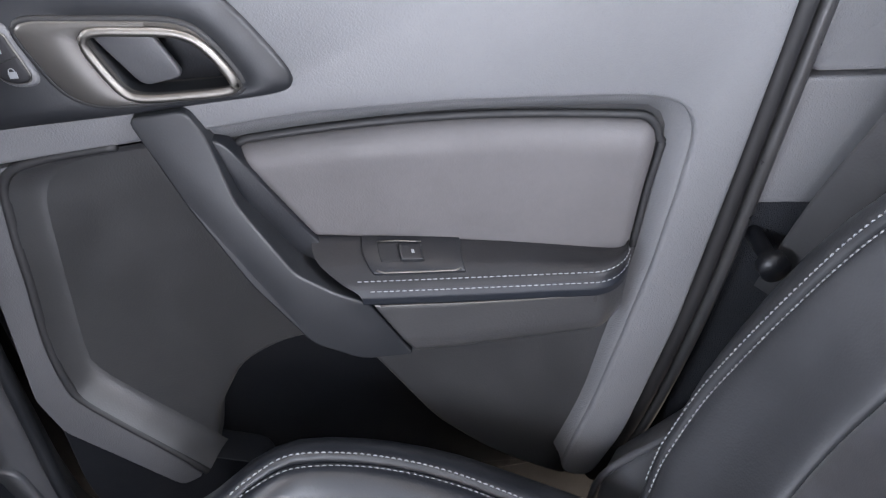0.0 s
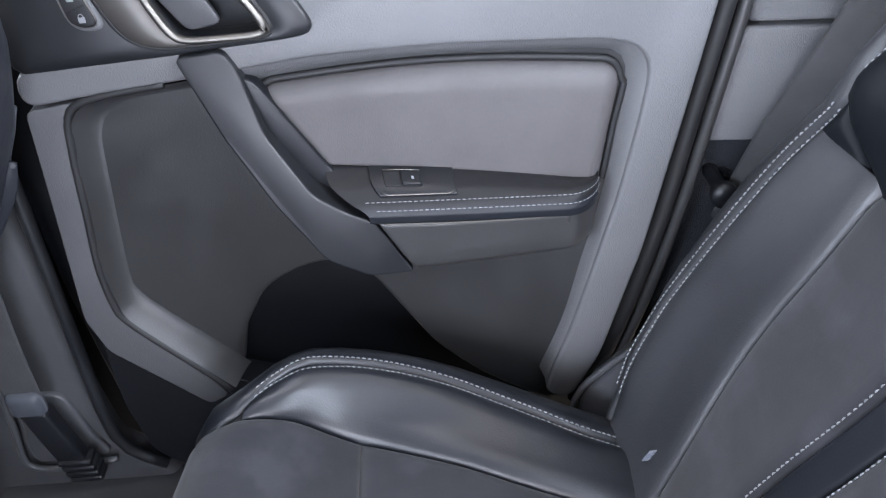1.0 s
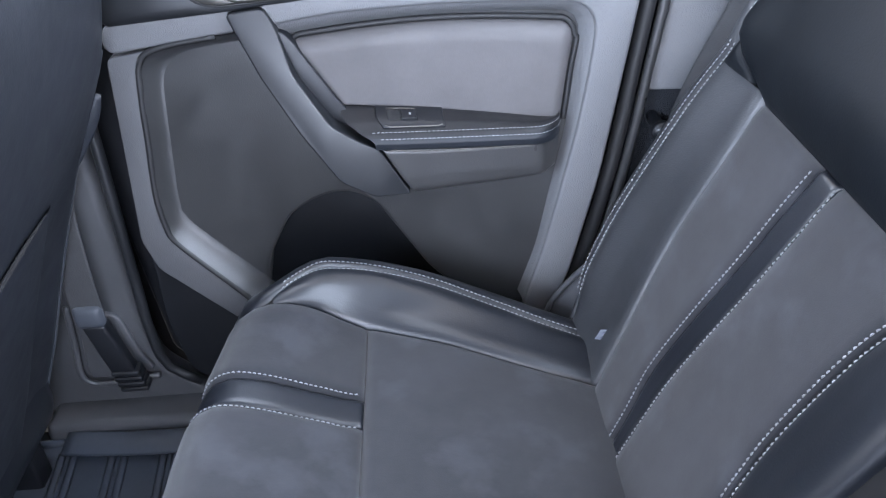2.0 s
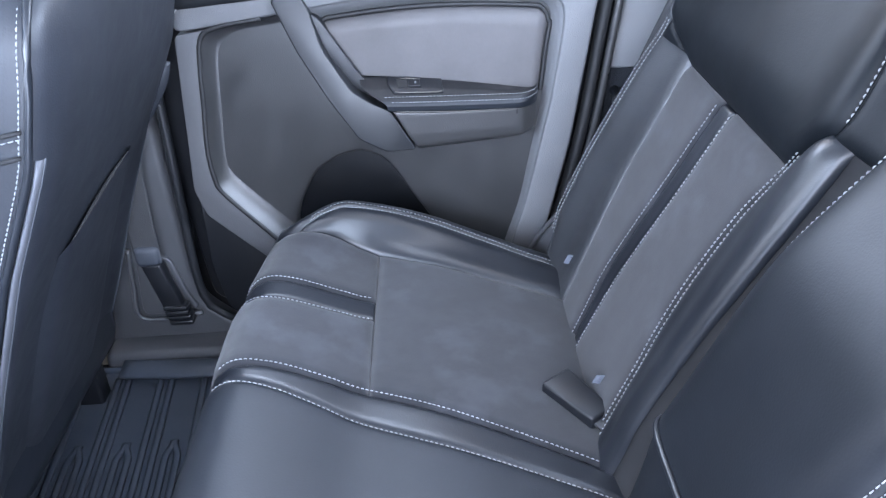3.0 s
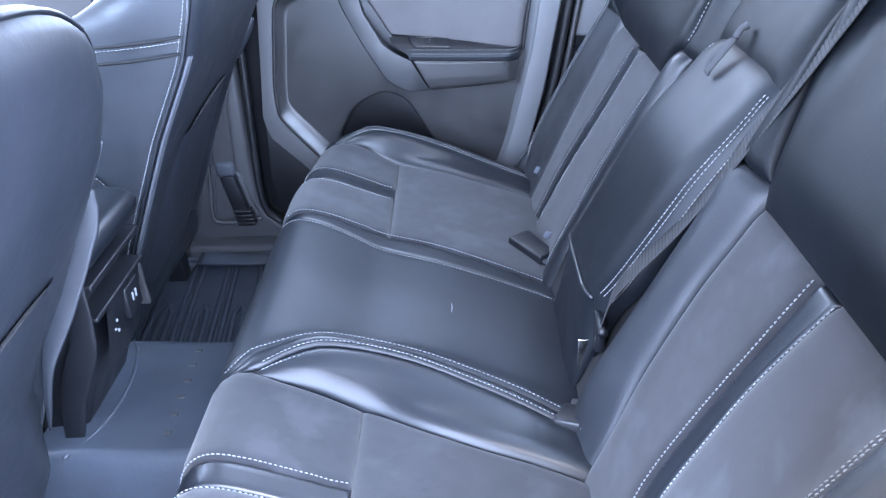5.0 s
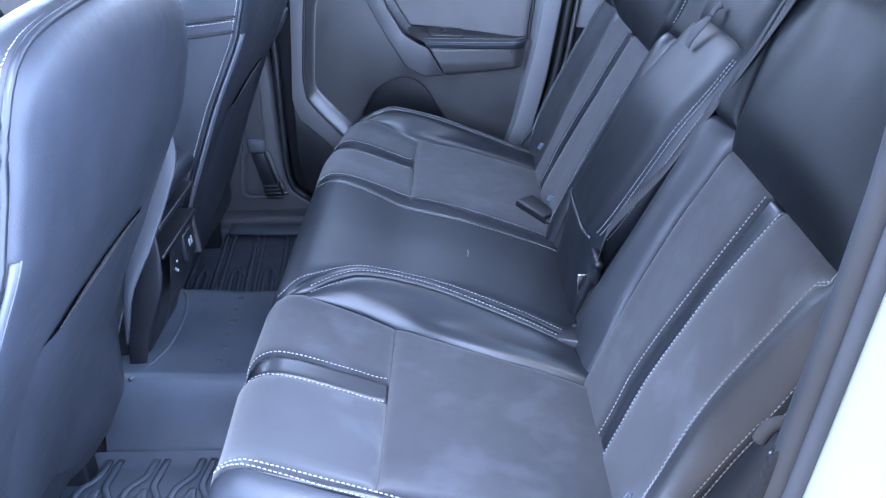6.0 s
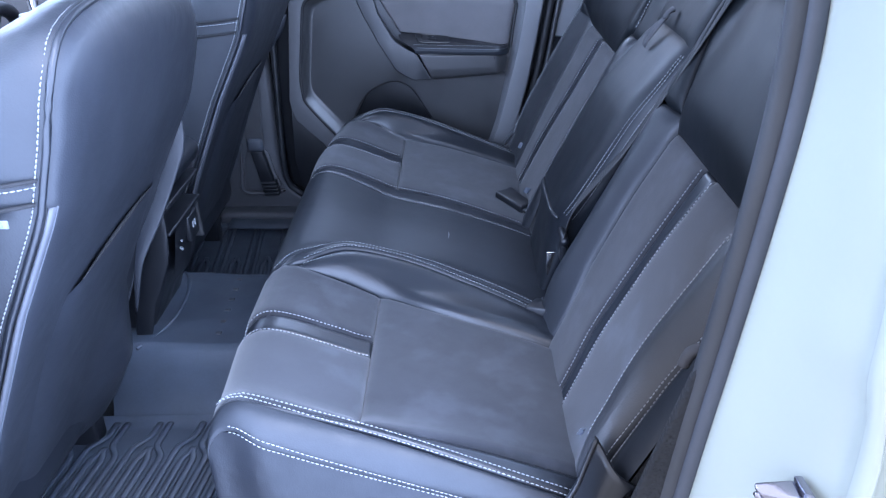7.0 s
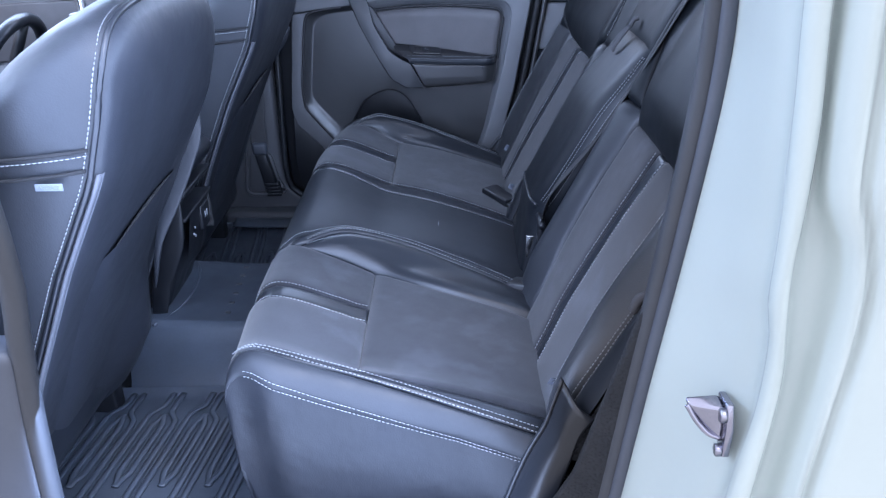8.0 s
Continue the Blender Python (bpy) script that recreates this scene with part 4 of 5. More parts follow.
plate("lock_bezel", [(-0.310, 1.285), (-0.299, 1.293), (-0.285, 1.291), (-0.282, 1.281), (-0.272, 1.248), (-0.278, 1.242), (-0.292, 1.242), (-0.301, 1.247), (-0.305, 1.255)], 0.6835, 0.008, TRIM, door, 0.004, "grey recess round the lock rocker", rounds=1)
ROCKER = [(-0.305, 1.280), (-0.297, 1.286), (-0.286, 1.285), (-0.285, 1.277), (-0.277, 1.252), (-0.281, 1.247), (-0.292, 1.247), (-0.299, 1.251), (-0.302, 1.257)]
plate("lock_button", ROCKER, 0.680, 0.008, PAD, door, 0.003, "black lock rocker", rounds=1)
tube("rocker_rim", [Vector((p[0], 0.6822, p[1])) for p in resample(rounded(ROCKER), 60, True)], 0.0007, SATIN, door, closed=True, sides=6)
tube("rocker_split", [Vector((-0.300, 0.6794, 1.262)), Vector((-0.282, 0.6794, 1.268))], 0.0006, SHADE_BLACK, door, sides=6)
for x, z in ((-0.294, 1.275), (-0.289, 1.256)):
    plate("lock_icon", [(x - 0.003, z + 0.001), (x + 0.003, z + 0.001), (x + 0.003, z - 0.004), (x - 0.003, z - 0.004)], 0.6795, 0.001, GLOW, door, 0.0002, rounds=0)
    tube("lock_icon", [Vector((x + 0.0022 * math.cos(a), 0.6793, z + 0.001 + 0.003 * math.sin(a))) for a in (0, 0.6, 1.2, 1.9, 2.5, 3.14)], 0.0004, GLOW, door, sides=5)
adopt(door)


# ---- far pillars, seals and sill ----
edge_line = [(0.316, 1.40), (0.293, 1.26), (0.270, 1.119), (0.242, 0.957), (0.202, 0.80), (0.160, 0.70)]
seal_pts = [Vector((p[0], 0.722, p[1])) for p in smooth_line(edge_line, 40)]
tagged(tube("door_seal", seal_pts, 0.010, RUBBER), "black rubber seal along the far door opening", "weatherstrip", kind="structure")
tagged(tube("door_seal", [p + Vector((0.021, 0.004, 0)) for p in seal_pts], 0.007, TRIM_MID), "grey inner lip of the far door seal", "weatherstrip", kind="structure")
pillar = thing("rear_pillar_trim", (0.36, 0.72, 0.9), "grey grained plastic rear pillar trim in two pieces", "pillar trim", kind="structure")
plate("upper_piece", [(0.345, 1.45), (0.60, 1.45), (0.60, 1.184), (0.314, 1.184)], lambda x, z: 0.735 - 0.12 * max(0, x - 0.33), 0.03, TRIM, pillar, 0.010, rounds=1)
plate("lower_piece", [(0.312, 1.180), (0.60, 1.180), (0.60, 1.055), (0.286, 1.057)], lambda x, z: 0.735 - 0.12 * max(0, x - 0.31), 0.03, TRIM, pillar, 0.010, rounds=1)
plate("carpet_cover", [(0.284, 1.059), (0.60, 1.059), (0.60, 0.70), (0.20, 0.70), (0.235, 0.90)], lambda x, z: 0.745 - 0.10 * max(0, x - 0.3), 0.02, CARPET, pillar, 0.008, rounds=1)
adopt(pillar)
hook = thing("seat_hook", (0.32, 0.70, 0.99), "black plastic belt guide peg beside the far backrest", "hook")
tube("peg", [Vector((0.300, 0.745 - 0.006 * k, 1.018)) for k in range(11)], lambda t: 0.014 if t > 0.75 else 0.008, TRIM_BLACK, hook, sides=16)
adopt(hook)
belt = thing("rear_seat_belt", (0.40, 0.62, 1.2), "charcoal seat belt webbing hanging beside the far backrest", "seat belt")
ribbon("webbing", smooth_line([(0.52, 0.66, 1.50), (0.44, 0.675, 1.30), (0.385, 0.68, 1.17), (0.345, 0.692, 1.07), (0.315, 0.70, 0.97)], 30), (0.75, -0.6, 0.1), 0.047, 0.0014, WEBBING, belt)
adopt(belt)


def front_pillar(sign, name, label):
    """The middle pillar's lower trim with its belt anchor, on the far (+1) or near (-1) side."""
    root = thing(name, (-0.52, sign * 0.72, 0.58), label, "pillar trim", kind="structure")
    face = -sign
    plate("pillar_body", [(-0.66, 1.45), (-0.455, 1.45), (-0.448, 1.0), (-0.446, 0.76), (-0.436, 0.68), (-0.40, 0.645), (-0.37, 0.62), (-0.37, 0.57), (-0.70, 0.57), (-0.68, 0.9)],
          lambda x, z: sign * (0.728 - 0.02 * max(0, 0.8 - z)), 0.04, PILLAR, root, 0.016, facing=face, segments=5)
    tube("pillar_rib", [Vector((x, sign * 0.722, z)) for x, z in [tuple(p) for p in smooth_line([(-0.428, 1.42), (-0.428, 1.1), (-0.434, 0.85), (-0.436, 0.74), (-0.425, 0.675), (-0.38, 0.638)], 30)]], 0.008, PULL, root)
    # anchor recess: a shallow tray with a raised rim
    tray = [(-0.535, 0.78), (-0.475, 0.78), (-0.458, 0.70), (-0.440, 0.668), (-0.548, 0.662)]
    tube("anchor_rim", [Vector((p[0], sign * (0.716 - 0.02 * max(0, 0.8 - p[1])), p[1])) for p in smooth_line([(-0.543, 0.80), (-0.549, 0.73), (-0.552, 0.664), (-0.50, 0.655), (-0.438, 0.664)], 30)], 0.0045, PILLAR, root)
    plate("anchor_tray", tray, lambda x, z: sign * (0.720 - 0.02 * max(0, 0.8 - z)), 0.01, PILLAR, root, 0.003, facing=face)
    adopt(root)
    b = thing("front_belt", (-0.5, sign * 0.70, 0.65), "charcoal front seat belt running down to its boot on the pillar", "seat belt", "front seat belts")
    ribbon("webbing", smooth_line([(-0.475, sign * 0.69, 1.16), (-0.486, sign * 0.688, 1.03), (-0.494, sign * 0.686, 0.93), (-0.497, sign * 0.684, 0.85), (-0.497, sign * 0.684, 0.80)], 24), (1, 0, 0.12), 0.045, 0.0015, WEBBING, b)
    box("webbing_end", (-0.519, sign * 0.684 - 0.010, 0.785), (-0.475, sign * 0.684 + 0.010, 0.822), SEAL, b, 0.010, "worn grey folded webbing end")
    v = [(x, sign * y, z) for x, y, z in ((-0.513, 0.704, 0.786), (-0.480, 0.704, 0.786), (-0.480, 0.680, 0.786), (-0.513, 0.680, 0.786), (-0.494, 0.704, 0.69), (-0.458, 0.704, 0.69), (-0.458, 0.684, 0.69), (-0.494, 0.684, 0.69))]
    bevel(mesh_object("boot", v, [[3, 2, 1, 0], [4, 5, 6, 7], [0, 1, 5, 4], [1, 2, 6, 5], [2, 3, 7, 6], [3, 0, 4, 7]], TRIM_BLACK, b, "black rubber belt boot"), 0.004)
    for k in range(4):
        z, x = 0.700 - 0.010 * k, -0.474 + 0.002 * k
        box("boot_fold", (x - 0.021, sign * 0.692 - 0.012, z - 0.009), (x + 0.021, sign * 0.692 + 0.012, z), TRIM_BLACK, b, 0.003)
    adopt(b)
    return root


front_pillar(1, "middle_pillar_far", "black moulded middle pillar trim behind the far front seat")
near_post = thing("middle_pillar_near", (-0.52, -0.74, 0.58), "grey painted middle pillar with rubber seal at the open doorway", "pillar trim", kind="structure")
NEAR_EDGE = smooth_line([(-0.426, 0.60), (-0.423, 0.80), (-0.419, 0.95), (-0.412, 1.05), (-0.405, 1.13), (-0.415, 1.25), (-0.455, 1.45)], 40)
plate("pillar_body", [(p[0] - 0.062, p[1]) for p in NEAR_EDGE[::5]] + [(-0.515, 1.45), (-0.66, 1.45), (-0.66, 0.60)], -0.722, 0.06, TRIM_BLACK, near_post, 0.012, facing=1)
tube("pillar_seal", [Vector((p[0] - 0.013, -0.800, p[1])) for p in NEAR_EDGE], 0.013, SEAL, near_post)
plate("painted_flange", [(p[0] - 0.018, p[1]) for p in NEAR_EDGE[:24:5]] + [(-0.50, 1.04), (-0.66, 1.04), (-0.66, 0.60)], -0.815, 0.05, SEAL_PALE, near_post, 0.010, "grey sealing flange of the pillar", facing=-1)
adopt(near_post)
for sign, name in ((1, "sill_far"), (-1, "sill_near")):
    tagged(box(name, (-0.62, sign * 0.70 - 0.03, 0.50), (0.30, sign * 0.70 + 0.05, 0.612), PILLAR, None, 0.014), "black plastic door sill", "door sill", kind="structure")


# ---- floor, tunnel and mats ----
tagged(box("floor", (-1.60, -0.72, 0.50), (0.55, 0.72, 0.560), CARPET, None, 0.004), "black carpeted cabin floor", "floor", kind="structure")


def tunnel(u, v):
    """Rubber cover over the transmission tunnel: u across from the near to the far side, v rearwards."""
    y = -0.184 + 0.374 * u
    z = 0.574 + 0.128 * hump((y + 0.184) / 0.046) * hump((0.190 - y) / 0.046)
    x = -0.60 + 0.40 * v
    return Vector((x, y, z + 0.004 * math.sin(9 * v) * hump((y + 0.2) / 0.1)))


cover = thing("tunnel_mat", (-0.42, 0, 0.58), "black rubber mat panel draped over the centre tunnel", "floor mat")
grid("tunnel_sheet", tunnel, [k / 40 for k in range(41)], [k / 20 for k in range(21)], MAT, cover)
for k in range(6):
    y = -0.094 + 0.0425 * k
    x = -0.413 - 0.002 * k
    box("embossed_mark", (x - 0.005, y - 0.0045, tunnel((y + 0.184) / 0.374, (x + 0.6) / 0.4).z - 0.001), (x + 0.006, y + 0.0045, tunnel((y + 0.184) / 0.374, (x + 0.6) / 0.4).z + 0.0012), STRAP, cover, 0.0006)
adopt(cover)


def floor_mat(sign, name):
    """A moulded rubber mat with a raised rim and kinked ribs, in the near (-1) or far (+1) footwell."""
    root = thing(name, (-0.5, sign * 0.45, 0.565), "black moulded rubber floor mat with kinked parallel ribs", "floor mat", "floor mats")
    ya, yb = sorted((sign * 0.188, sign * 0.665))
    tray = lambda u, v: Vector((-0.665 + 0.42 * u, ya + (yb - ya) * v, 0.572 + 0.012 * (1 - swell(min(v, 1 - v) / 0.05, 1)) + 0.01 * (1 - swell(u / 0.05, 1))))
    grid("mat_sheet", tray, [k / 30 for k in range(31)], [k / 30 for k in range(31)], MAT, root)
    rim = [(-0.66, ya + 0.02), (-0.655, yb - 0.03), (-0.62, yb), (-0.24, yb)] if sign > 0 else [(-0.655, yb), (-0.665, ya + 0.02), (-0.62, ya), (-0.24, ya)]
    tube("rim", [Vector((p[0], p[1], 0.582)) for p in smooth_line(rim, 40)], 0.007, MAT, root)
    if sign > 0:
        plate_top = [Vector((-0.585 + 0.33 * k / 20, 0.655 - 0.012 * math.sin(math.pi * k / 20), 0.592)) for k in range(21)]
        ribbon("raised_border", plate_top, (0, 1, 0.3), 0.04, 0.008, MAT, root)
    # ribs: pairs of lines that fork into four, two of which close again while the outer ones run on as the next pairs
    fork = lambda t, a, b: hump((t - a) / (b - a))
    for c in range(-1, 8):
        x0 = -0.655 + 0.078 * c
        for side in (-1, 1):
            outer = lambda t: side * (0.0095 + 0.020 * fork(t, 0.045 + 0.012 * side, 0.085 + 0.012 * side))
            inner = lambda t: side * (0.001 + 0.0085 * fork(t, 0.075, 0.105) * fork(t, 0.27, 0.235))
            for f, t0, t1 in ((outer, 0.0, 0.45), (inner, 0.07, 0.275)):
                pts = []
                for k in range(46):
                    t = t0 + (t1 - t0) * k / 45
                    y = yb - 0.012 - t if sign < 0 else ya + 0.012 + t
                    x = x0 + f(t) - 0.10 * t
                    if -0.652 < x < -0.25 and ya + 0.01 < y < yb - 0.01:
                        pts.append(Vector((x, y, 0.5762)))
                if len(pts) > 4:
                    tube("rib", pts, 0.0062, MAT, root, sides=6, squash=Vector((0, 0, 1)))
    adopt(root)


floor_mat(-1, "floor_mat")
floor_mat(1, "floor_mat")


# ---- front seats ----
REAR = [(-0.640, 0.60), (-0.585, 0.70), (-0.545, 0.79), (-0.497, 0.91), (-0.432, 1.06), (-0.370, 1.18), (-0.345, 1.26), (-0.334, 1.32), (-0.335, 1.365), (-0.345, 1.40)]
REAR_Z = [p[1] for p in REAR]


def rear_x(z):
    return lookup(z, REAR_Z, [p[0] for p in REAR])


OUTLINE = [(-0.236, 0.62), (-0.240, 0.80), (-0.243, 1.00), (-0.245, 1.18), (-0.243, 1.27), (-0.225, 1.325), (-0.17, 1.358), (-0.06, 1.368), (0.06, 1.366), (0.155, 1.350),
           (0.215, 1.312), (0.240, 1.255), (0.245, 1.18), (0.243, 1.00), (0.240, 0.80), (0.236, 0.62)]


def front_seat(yc, label, hang):
    """A front seat seen from behind: its padded back, boxed sides, map pocket, loose strap and headrest posts."""
    root = thing("car_seat", (-0.75, yc, 0.58), label, "car seat", "front seats")
    loop = smooth_line(OUTLINE, 90)
    hub = Vector((0, 1.0))
    verts, n = [], len(loop)
    rings = (1.0, 0.985, 0.95, 0.88, 0.78, 0.62, 0.42, 0.2, 0.02)
    for f in rings:
        for p in loop:
            q = hub + (p - hub) * f
            d = 0.020 * swell((1 - f) / 0.16, 1) - 0.010 * hump((1.12 - q[1]) / 0.2) * hump((1 - f) / 0.3)
            verts.append((rear_x(q[1]) - 0.006 + d, yc + q[0], q[1]))
    faces = [[r * n + i, r * n + i + 1, (r + 1) * n + i + 1, (r + 1) * n + i] for r in range(len(rings) - 1) for i in range(n - 1)]
    faces += [[r * n, (r + 1) * n, (r + 1) * n + n - 1, r * n + n - 1] for r in range(len(rings) - 1)]
    mesh_object("back_cover", verts, faces, LEATHER_BACK, root, "black leather seat back cover")
    # boxed sides and top, from the seam forward, closed in front
    verts = []
    reach = ((0.0, 0.0), (0.012, 0.006), (0.03, 0.011), (0.065, 0.017), (0.105, 0.017), (0.14, 0.010), (0.162, -0.006), (0.17, -0.03))
    for d, out in reach:
        for p in loop:
            w = (p - Vector((0, min(p[1], 1.2)))).normalized() if p[1] > 1.0 else Vector((math.copysign(1, p[0]), 0))
            k = lookup(p[1], [0.70, 1.0, 1.2, 1.3, 1.37], [1.7, 1.6, 1.42, 1.10, 0.80])
            drop = 0.50 * max(0.0, d - 0.015) * hump((p[1] - 1.20) / 0.14)
            verts.append((rear_x(p[1]) - 0.006 - d * k, yc + p[0] + w[0] * out, p[1] + w[1] * out - drop + d * 0.1))
    for f in (0.8, 0.5, 0.2, 0.02):
        for i in range(n):
            q = Vector(verts[(len(reach) - 1) * n + i])
            verts.append(Vector((-0.60, yc, 1.0)).lerp(q, f) if f < 0.3 else Vector((q.x - 0.01, yc + (q.y - yc) * f, 1.0 + (q.z - 1.0) * f)))
    rows = len(reach) + 4
    faces = [[r * n + i + 1, r * n + i, (r + 1) * n + i, (r + 1) * n + i + 1] for r in range(rows - 1) for i in range(n - 1)]
    # side leather lightened in colour for the daylight on it
    mesh_object("side_cover", verts, faces, LEATHER_HALF_LIT, root, "black leather side with sewn bands")
    # front of the backrest and the seat base, both plain
    box("seat_base", (-1.10, yc - 0.245, 0.66), (-0.56, yc + 0.245, 0.86), LEATHER, root, 0.04)
    box("rail", (-1.05, yc - 0.21, 0.56), (-0.60, yc - 0.17, 0.67), TRIM_BLACK, root, 0.006)
    box("rail", (-1.05, yc + 0.17, 0.56), (-0.60, yc + 0.21, 0.67), TRIM_BLACK, root, 0.006)
    # stitched corner seam
    body = [p for p in loop if p[1] > 0.72]
    line = [Vector((rear_x(p[1]) - 0.012, yc + p[0] * 1.015, p[1] + (0.003 if p[1] > 1.33 else 0))) for p in body]
    outs = [Vector((-0.3, math.copysign(0.9, p[0]), 0.2)) for p in body]
    stitch_row(line, outs, root, 0.0060, 0.0046, 0.0013)
    tube("corner_piping", [Vector((rear_x(p[1]) - 0.004, yc + p[0] * 1.004, p[1])) for p in body], 0.004, LEATHER, root)
    # broad edge strips from the shoulder down
    for sgn in (-1, 1):
        pts = [Vector((rear_x(z) + 0.004, yc + sgn * 0.228, z)) for z in [1.19 - 0.025 * k for k in range(22)]]
        ribbon("edge_strip", pts, (0, 1, 0), 0.034, 0.006, EDGING, root, "grey fabric edging strip")
        for o in (-0.006, 0.005):
            tube("strip_cord", [p + Vector((0.0032, o, 0)) for p in pts], 0.0014, SEAL, root, sides=6)
        # two sewn bands across the side
        for z in (1.222, 1.197):
            side = [Vector((rear_x(z) - 0.006 - d, yc + sgn * (0.2455 + o), z - 0.06 * d)) for d, o in ((0.004, 0.003), (0.03, 0.0125), (0.07, 0.0185), (0.12, 0.0185), (0.17, 0.010))]
            side = smooth_line(side, 30)
            tube("side_seam", side, 0.0022, SHADE_BLACK, root)
            if z > 1.21:
                stitch_row([p + Vector((0, sgn * 0.001, -0.006)) for p in side], [Vector((0, sgn, 0))] * 30, root, 0.0060, 0.0046, 0.0013)
    # curved seam low on the inner side
    sgn = -math.copysign(1, yc)
    low_seam = smooth_line([Vector((x, yc + sgn * 0.262, z)) for x, z in ((-0.497, 0.960), (-0.515, 0.975), (-0.545, 1.010), (-0.580, 1.032), (-0.640, 1.045))], 30)
    tube("side_seam", low_seam, 0.0025, SHADE_BLACK, root)
    stitch_row([p + Vector((0, sgn * 0.002, 0.006)) for p in low_seam], [Vector((0, sgn, 0))] * 30, root, 0.0060, 0.0046, 0.0013)
    # map pocket with a sagging mouth
    def pocket(u, v):
        y = -0.165 + (0.40 if yc < 0 else 0.345) * u
        mouth = 1.055 - 0.05 * (1 - u) ** 2 + 0.012 * math.sin(math.pi * u)
        z = 0.66 + (mouth - 0.66) * v
        e = hump(min(u, 1 - u) / 0.22)
        full = lookup(z, [0.60, 0.66, 0.70, 0.76, 0.82, 0.89], [0.015, 0.03, 0.036, 0.040, 0.02, 0.0]) * hump((u - 0.45) / 0.35) * hump((1 - u) / 0.10) if yc < 0 else 0.0
        return Vector((rear_x(z) - 0.004 + 0.018 * e + 0.004 * math.sin(math.pi * u) * v + full, yc + y, z))
    grid("map_pocket", pocket, [k / 40 for k in range(41)], [k / 24 for k in range(25)], LEATHER_BACK, root, "black vinyl map pocket with a sagging mouth")
    # dark line drawn along the mouth for its shadow gap
    tube("pocket_mouth_shade", [pocket(k / 30, 1) for k in range(6, 24)], lambda t: 0.0008 + 0.0018 * math.sin(math.pi * t), SHADE_BLACK, root)
    # loose strap of the seat cover at its far rear corner
    dirs = [(0.95, 0.15, 0.3)] * 36
    ribbon("cover_strap", [p + Vector((0, yc, 0)) for p in smooth_line(hang, 36)], dirs, (lambda t: 0.004 + 0.028 * math.sin(math.pi * min(1, (t * 0.96 + 0.02) ** 0.75)) ** 1.3) if yc > 0 else (lambda t: lookup(t, [0, 0.06, 0.15, 0.3, 0.5, 0.72, 0.9, 1], [0.012, 0.034, 0.050, 0.046, 0.034, 0.014, 0.008, 0.003])), 0.003, LEATHER_BACK, root, "loose dark fabric strap")
    # headrest on two posts
    for sgn in (-1, 1):
        tube("post_base", [Vector((-0.415, yc + sgn * 0.075, 1.325 + 0.006 * k)) for k in range(5)], lambda t: 0.022 - 0.004 * t, TRIM_BLACK, root, sides=16)
        tube("post", [Vector((-0.415 - 0.001 * k, yc + sgn * 0.075, 1.335 + 0.016 * k)) for k in range(10)], 0.006, CHROME, root, sides=12)
    h = box("headrest", (-0.48, yc - 0.13, 1.475), (-0.37, yc + 0.13, 1.65), LEATHER, root, 0.035, taper=(0.01, 0.02))
    h.modifiers["bevel"].segments = 6
    if yc > 0:
        box("rail_cap", (-0.715, 0.645, 0.572), (-0.652, 0.700, 0.622), TRIM_BLACK, root, 0.012, taper=(0.006, 0.006))
    adopt(root)
    return root


near_seat = front_seat(-0.424, "black leather front seat with white airbag tag and loose strap", [(-0.392, 0.246, 1.132), (-0.401, 0.246, 1.115), (-0.418, 0.238, 1.078), (-0.434, 0.222, 1.030), (-0.450, 0.206, 0.982), (-0.474, 0.190, 0.915), (-0.492, 0.186, 0.830)])
front_seat(0.416, "black leather front seat with map pocket by the closed doors", [(-0.372, 0.222, 1.146), (-0.388, 0.222, 1.120), (-0.424, 0.222, 1.078), (-0.462, 0.222, 1.030), (-0.484, 0.222, 0.995), (-0.516, 0.220, 0.935)])
# sewn tag on the near seat's side
def lettering(name, text, size, m, mat, parent):
    c = bpy.data.curves.new(name, "FONT")
    c.body, c.size, c.extrude, c.align_x, c.align_y = text, size, 0.0003, "CENTER", "CENTER"
    tmp = new(name, c)
    me = bpy.data.meshes.new_from_object(tmp.evaluated_get(bpy.context.evaluated_depsgraph_get()))
    bpy.data.objects.remove(tmp)
    me.materials.clear()
    me.materials.append(mat)
    ob = new(name, me)
    ob.parent = parent
    ob.matrix_basis = m
    return ob


box("airbag_tag", (-0.428, -0.6905, 1.1795), (-0.396, -0.6885, 1.1880), TAG, near_seat, 0.0008, "white woven tag")
lettering("tag_lettering", "AIRBAG", 0.0070, pose(-0.412, -0.6908, 1.1838, 90, 0, 0), INK, near_seat)
adopt(near_seat)

# ---- centre console ----
console = thing("centre_console", (-0.75, 0, 0.58), "black centre console with rear charging ports", "console")


def side_solid(name, outline, y0, y1, mat, parent, edge, label="", rounds=2):
    """A solid from an outline in x and z between y0 and y1."""
    loop = rounded(outline, rounds)
    n = len(loop)
    ob = mesh_object(name, [(p[0], y, p[1]) for y in (y0, y1) for p in loop], [list(range(n)), list(range(2 * n - 1, n - 1, -1))] + [[i, n + i, n + (i + 1) % n, (i + 1) % n] for i in range(n)], mat, parent, label)
    return bevel(ob, edge, 4)


slope = lambda z, d=0.0: lookup(z, [0.60, 0.72, 0.80, 0.90, 1.0], [-0.560, -0.515, -0.486, -0.470, -0.455]) + d
side_solid("console_body", [(-1.25, 0.60), (-0.575, 0.60), (-0.530, 0.72), (-0.500, 0.80), (-0.500, 0.96), (-1.25, 0.96)], -0.078, 0.092, TRIM_BLACK, console, 0.01)
side_solid("recess_hood", [(-0.60, 0.958), (-0.462, 0.958), (-0.462, 0.948), (-0.60, 0.944)], -0.100, 0.088, TRIM_BLACK, console, 0.003, "hood over the storage recess", rounds=0)
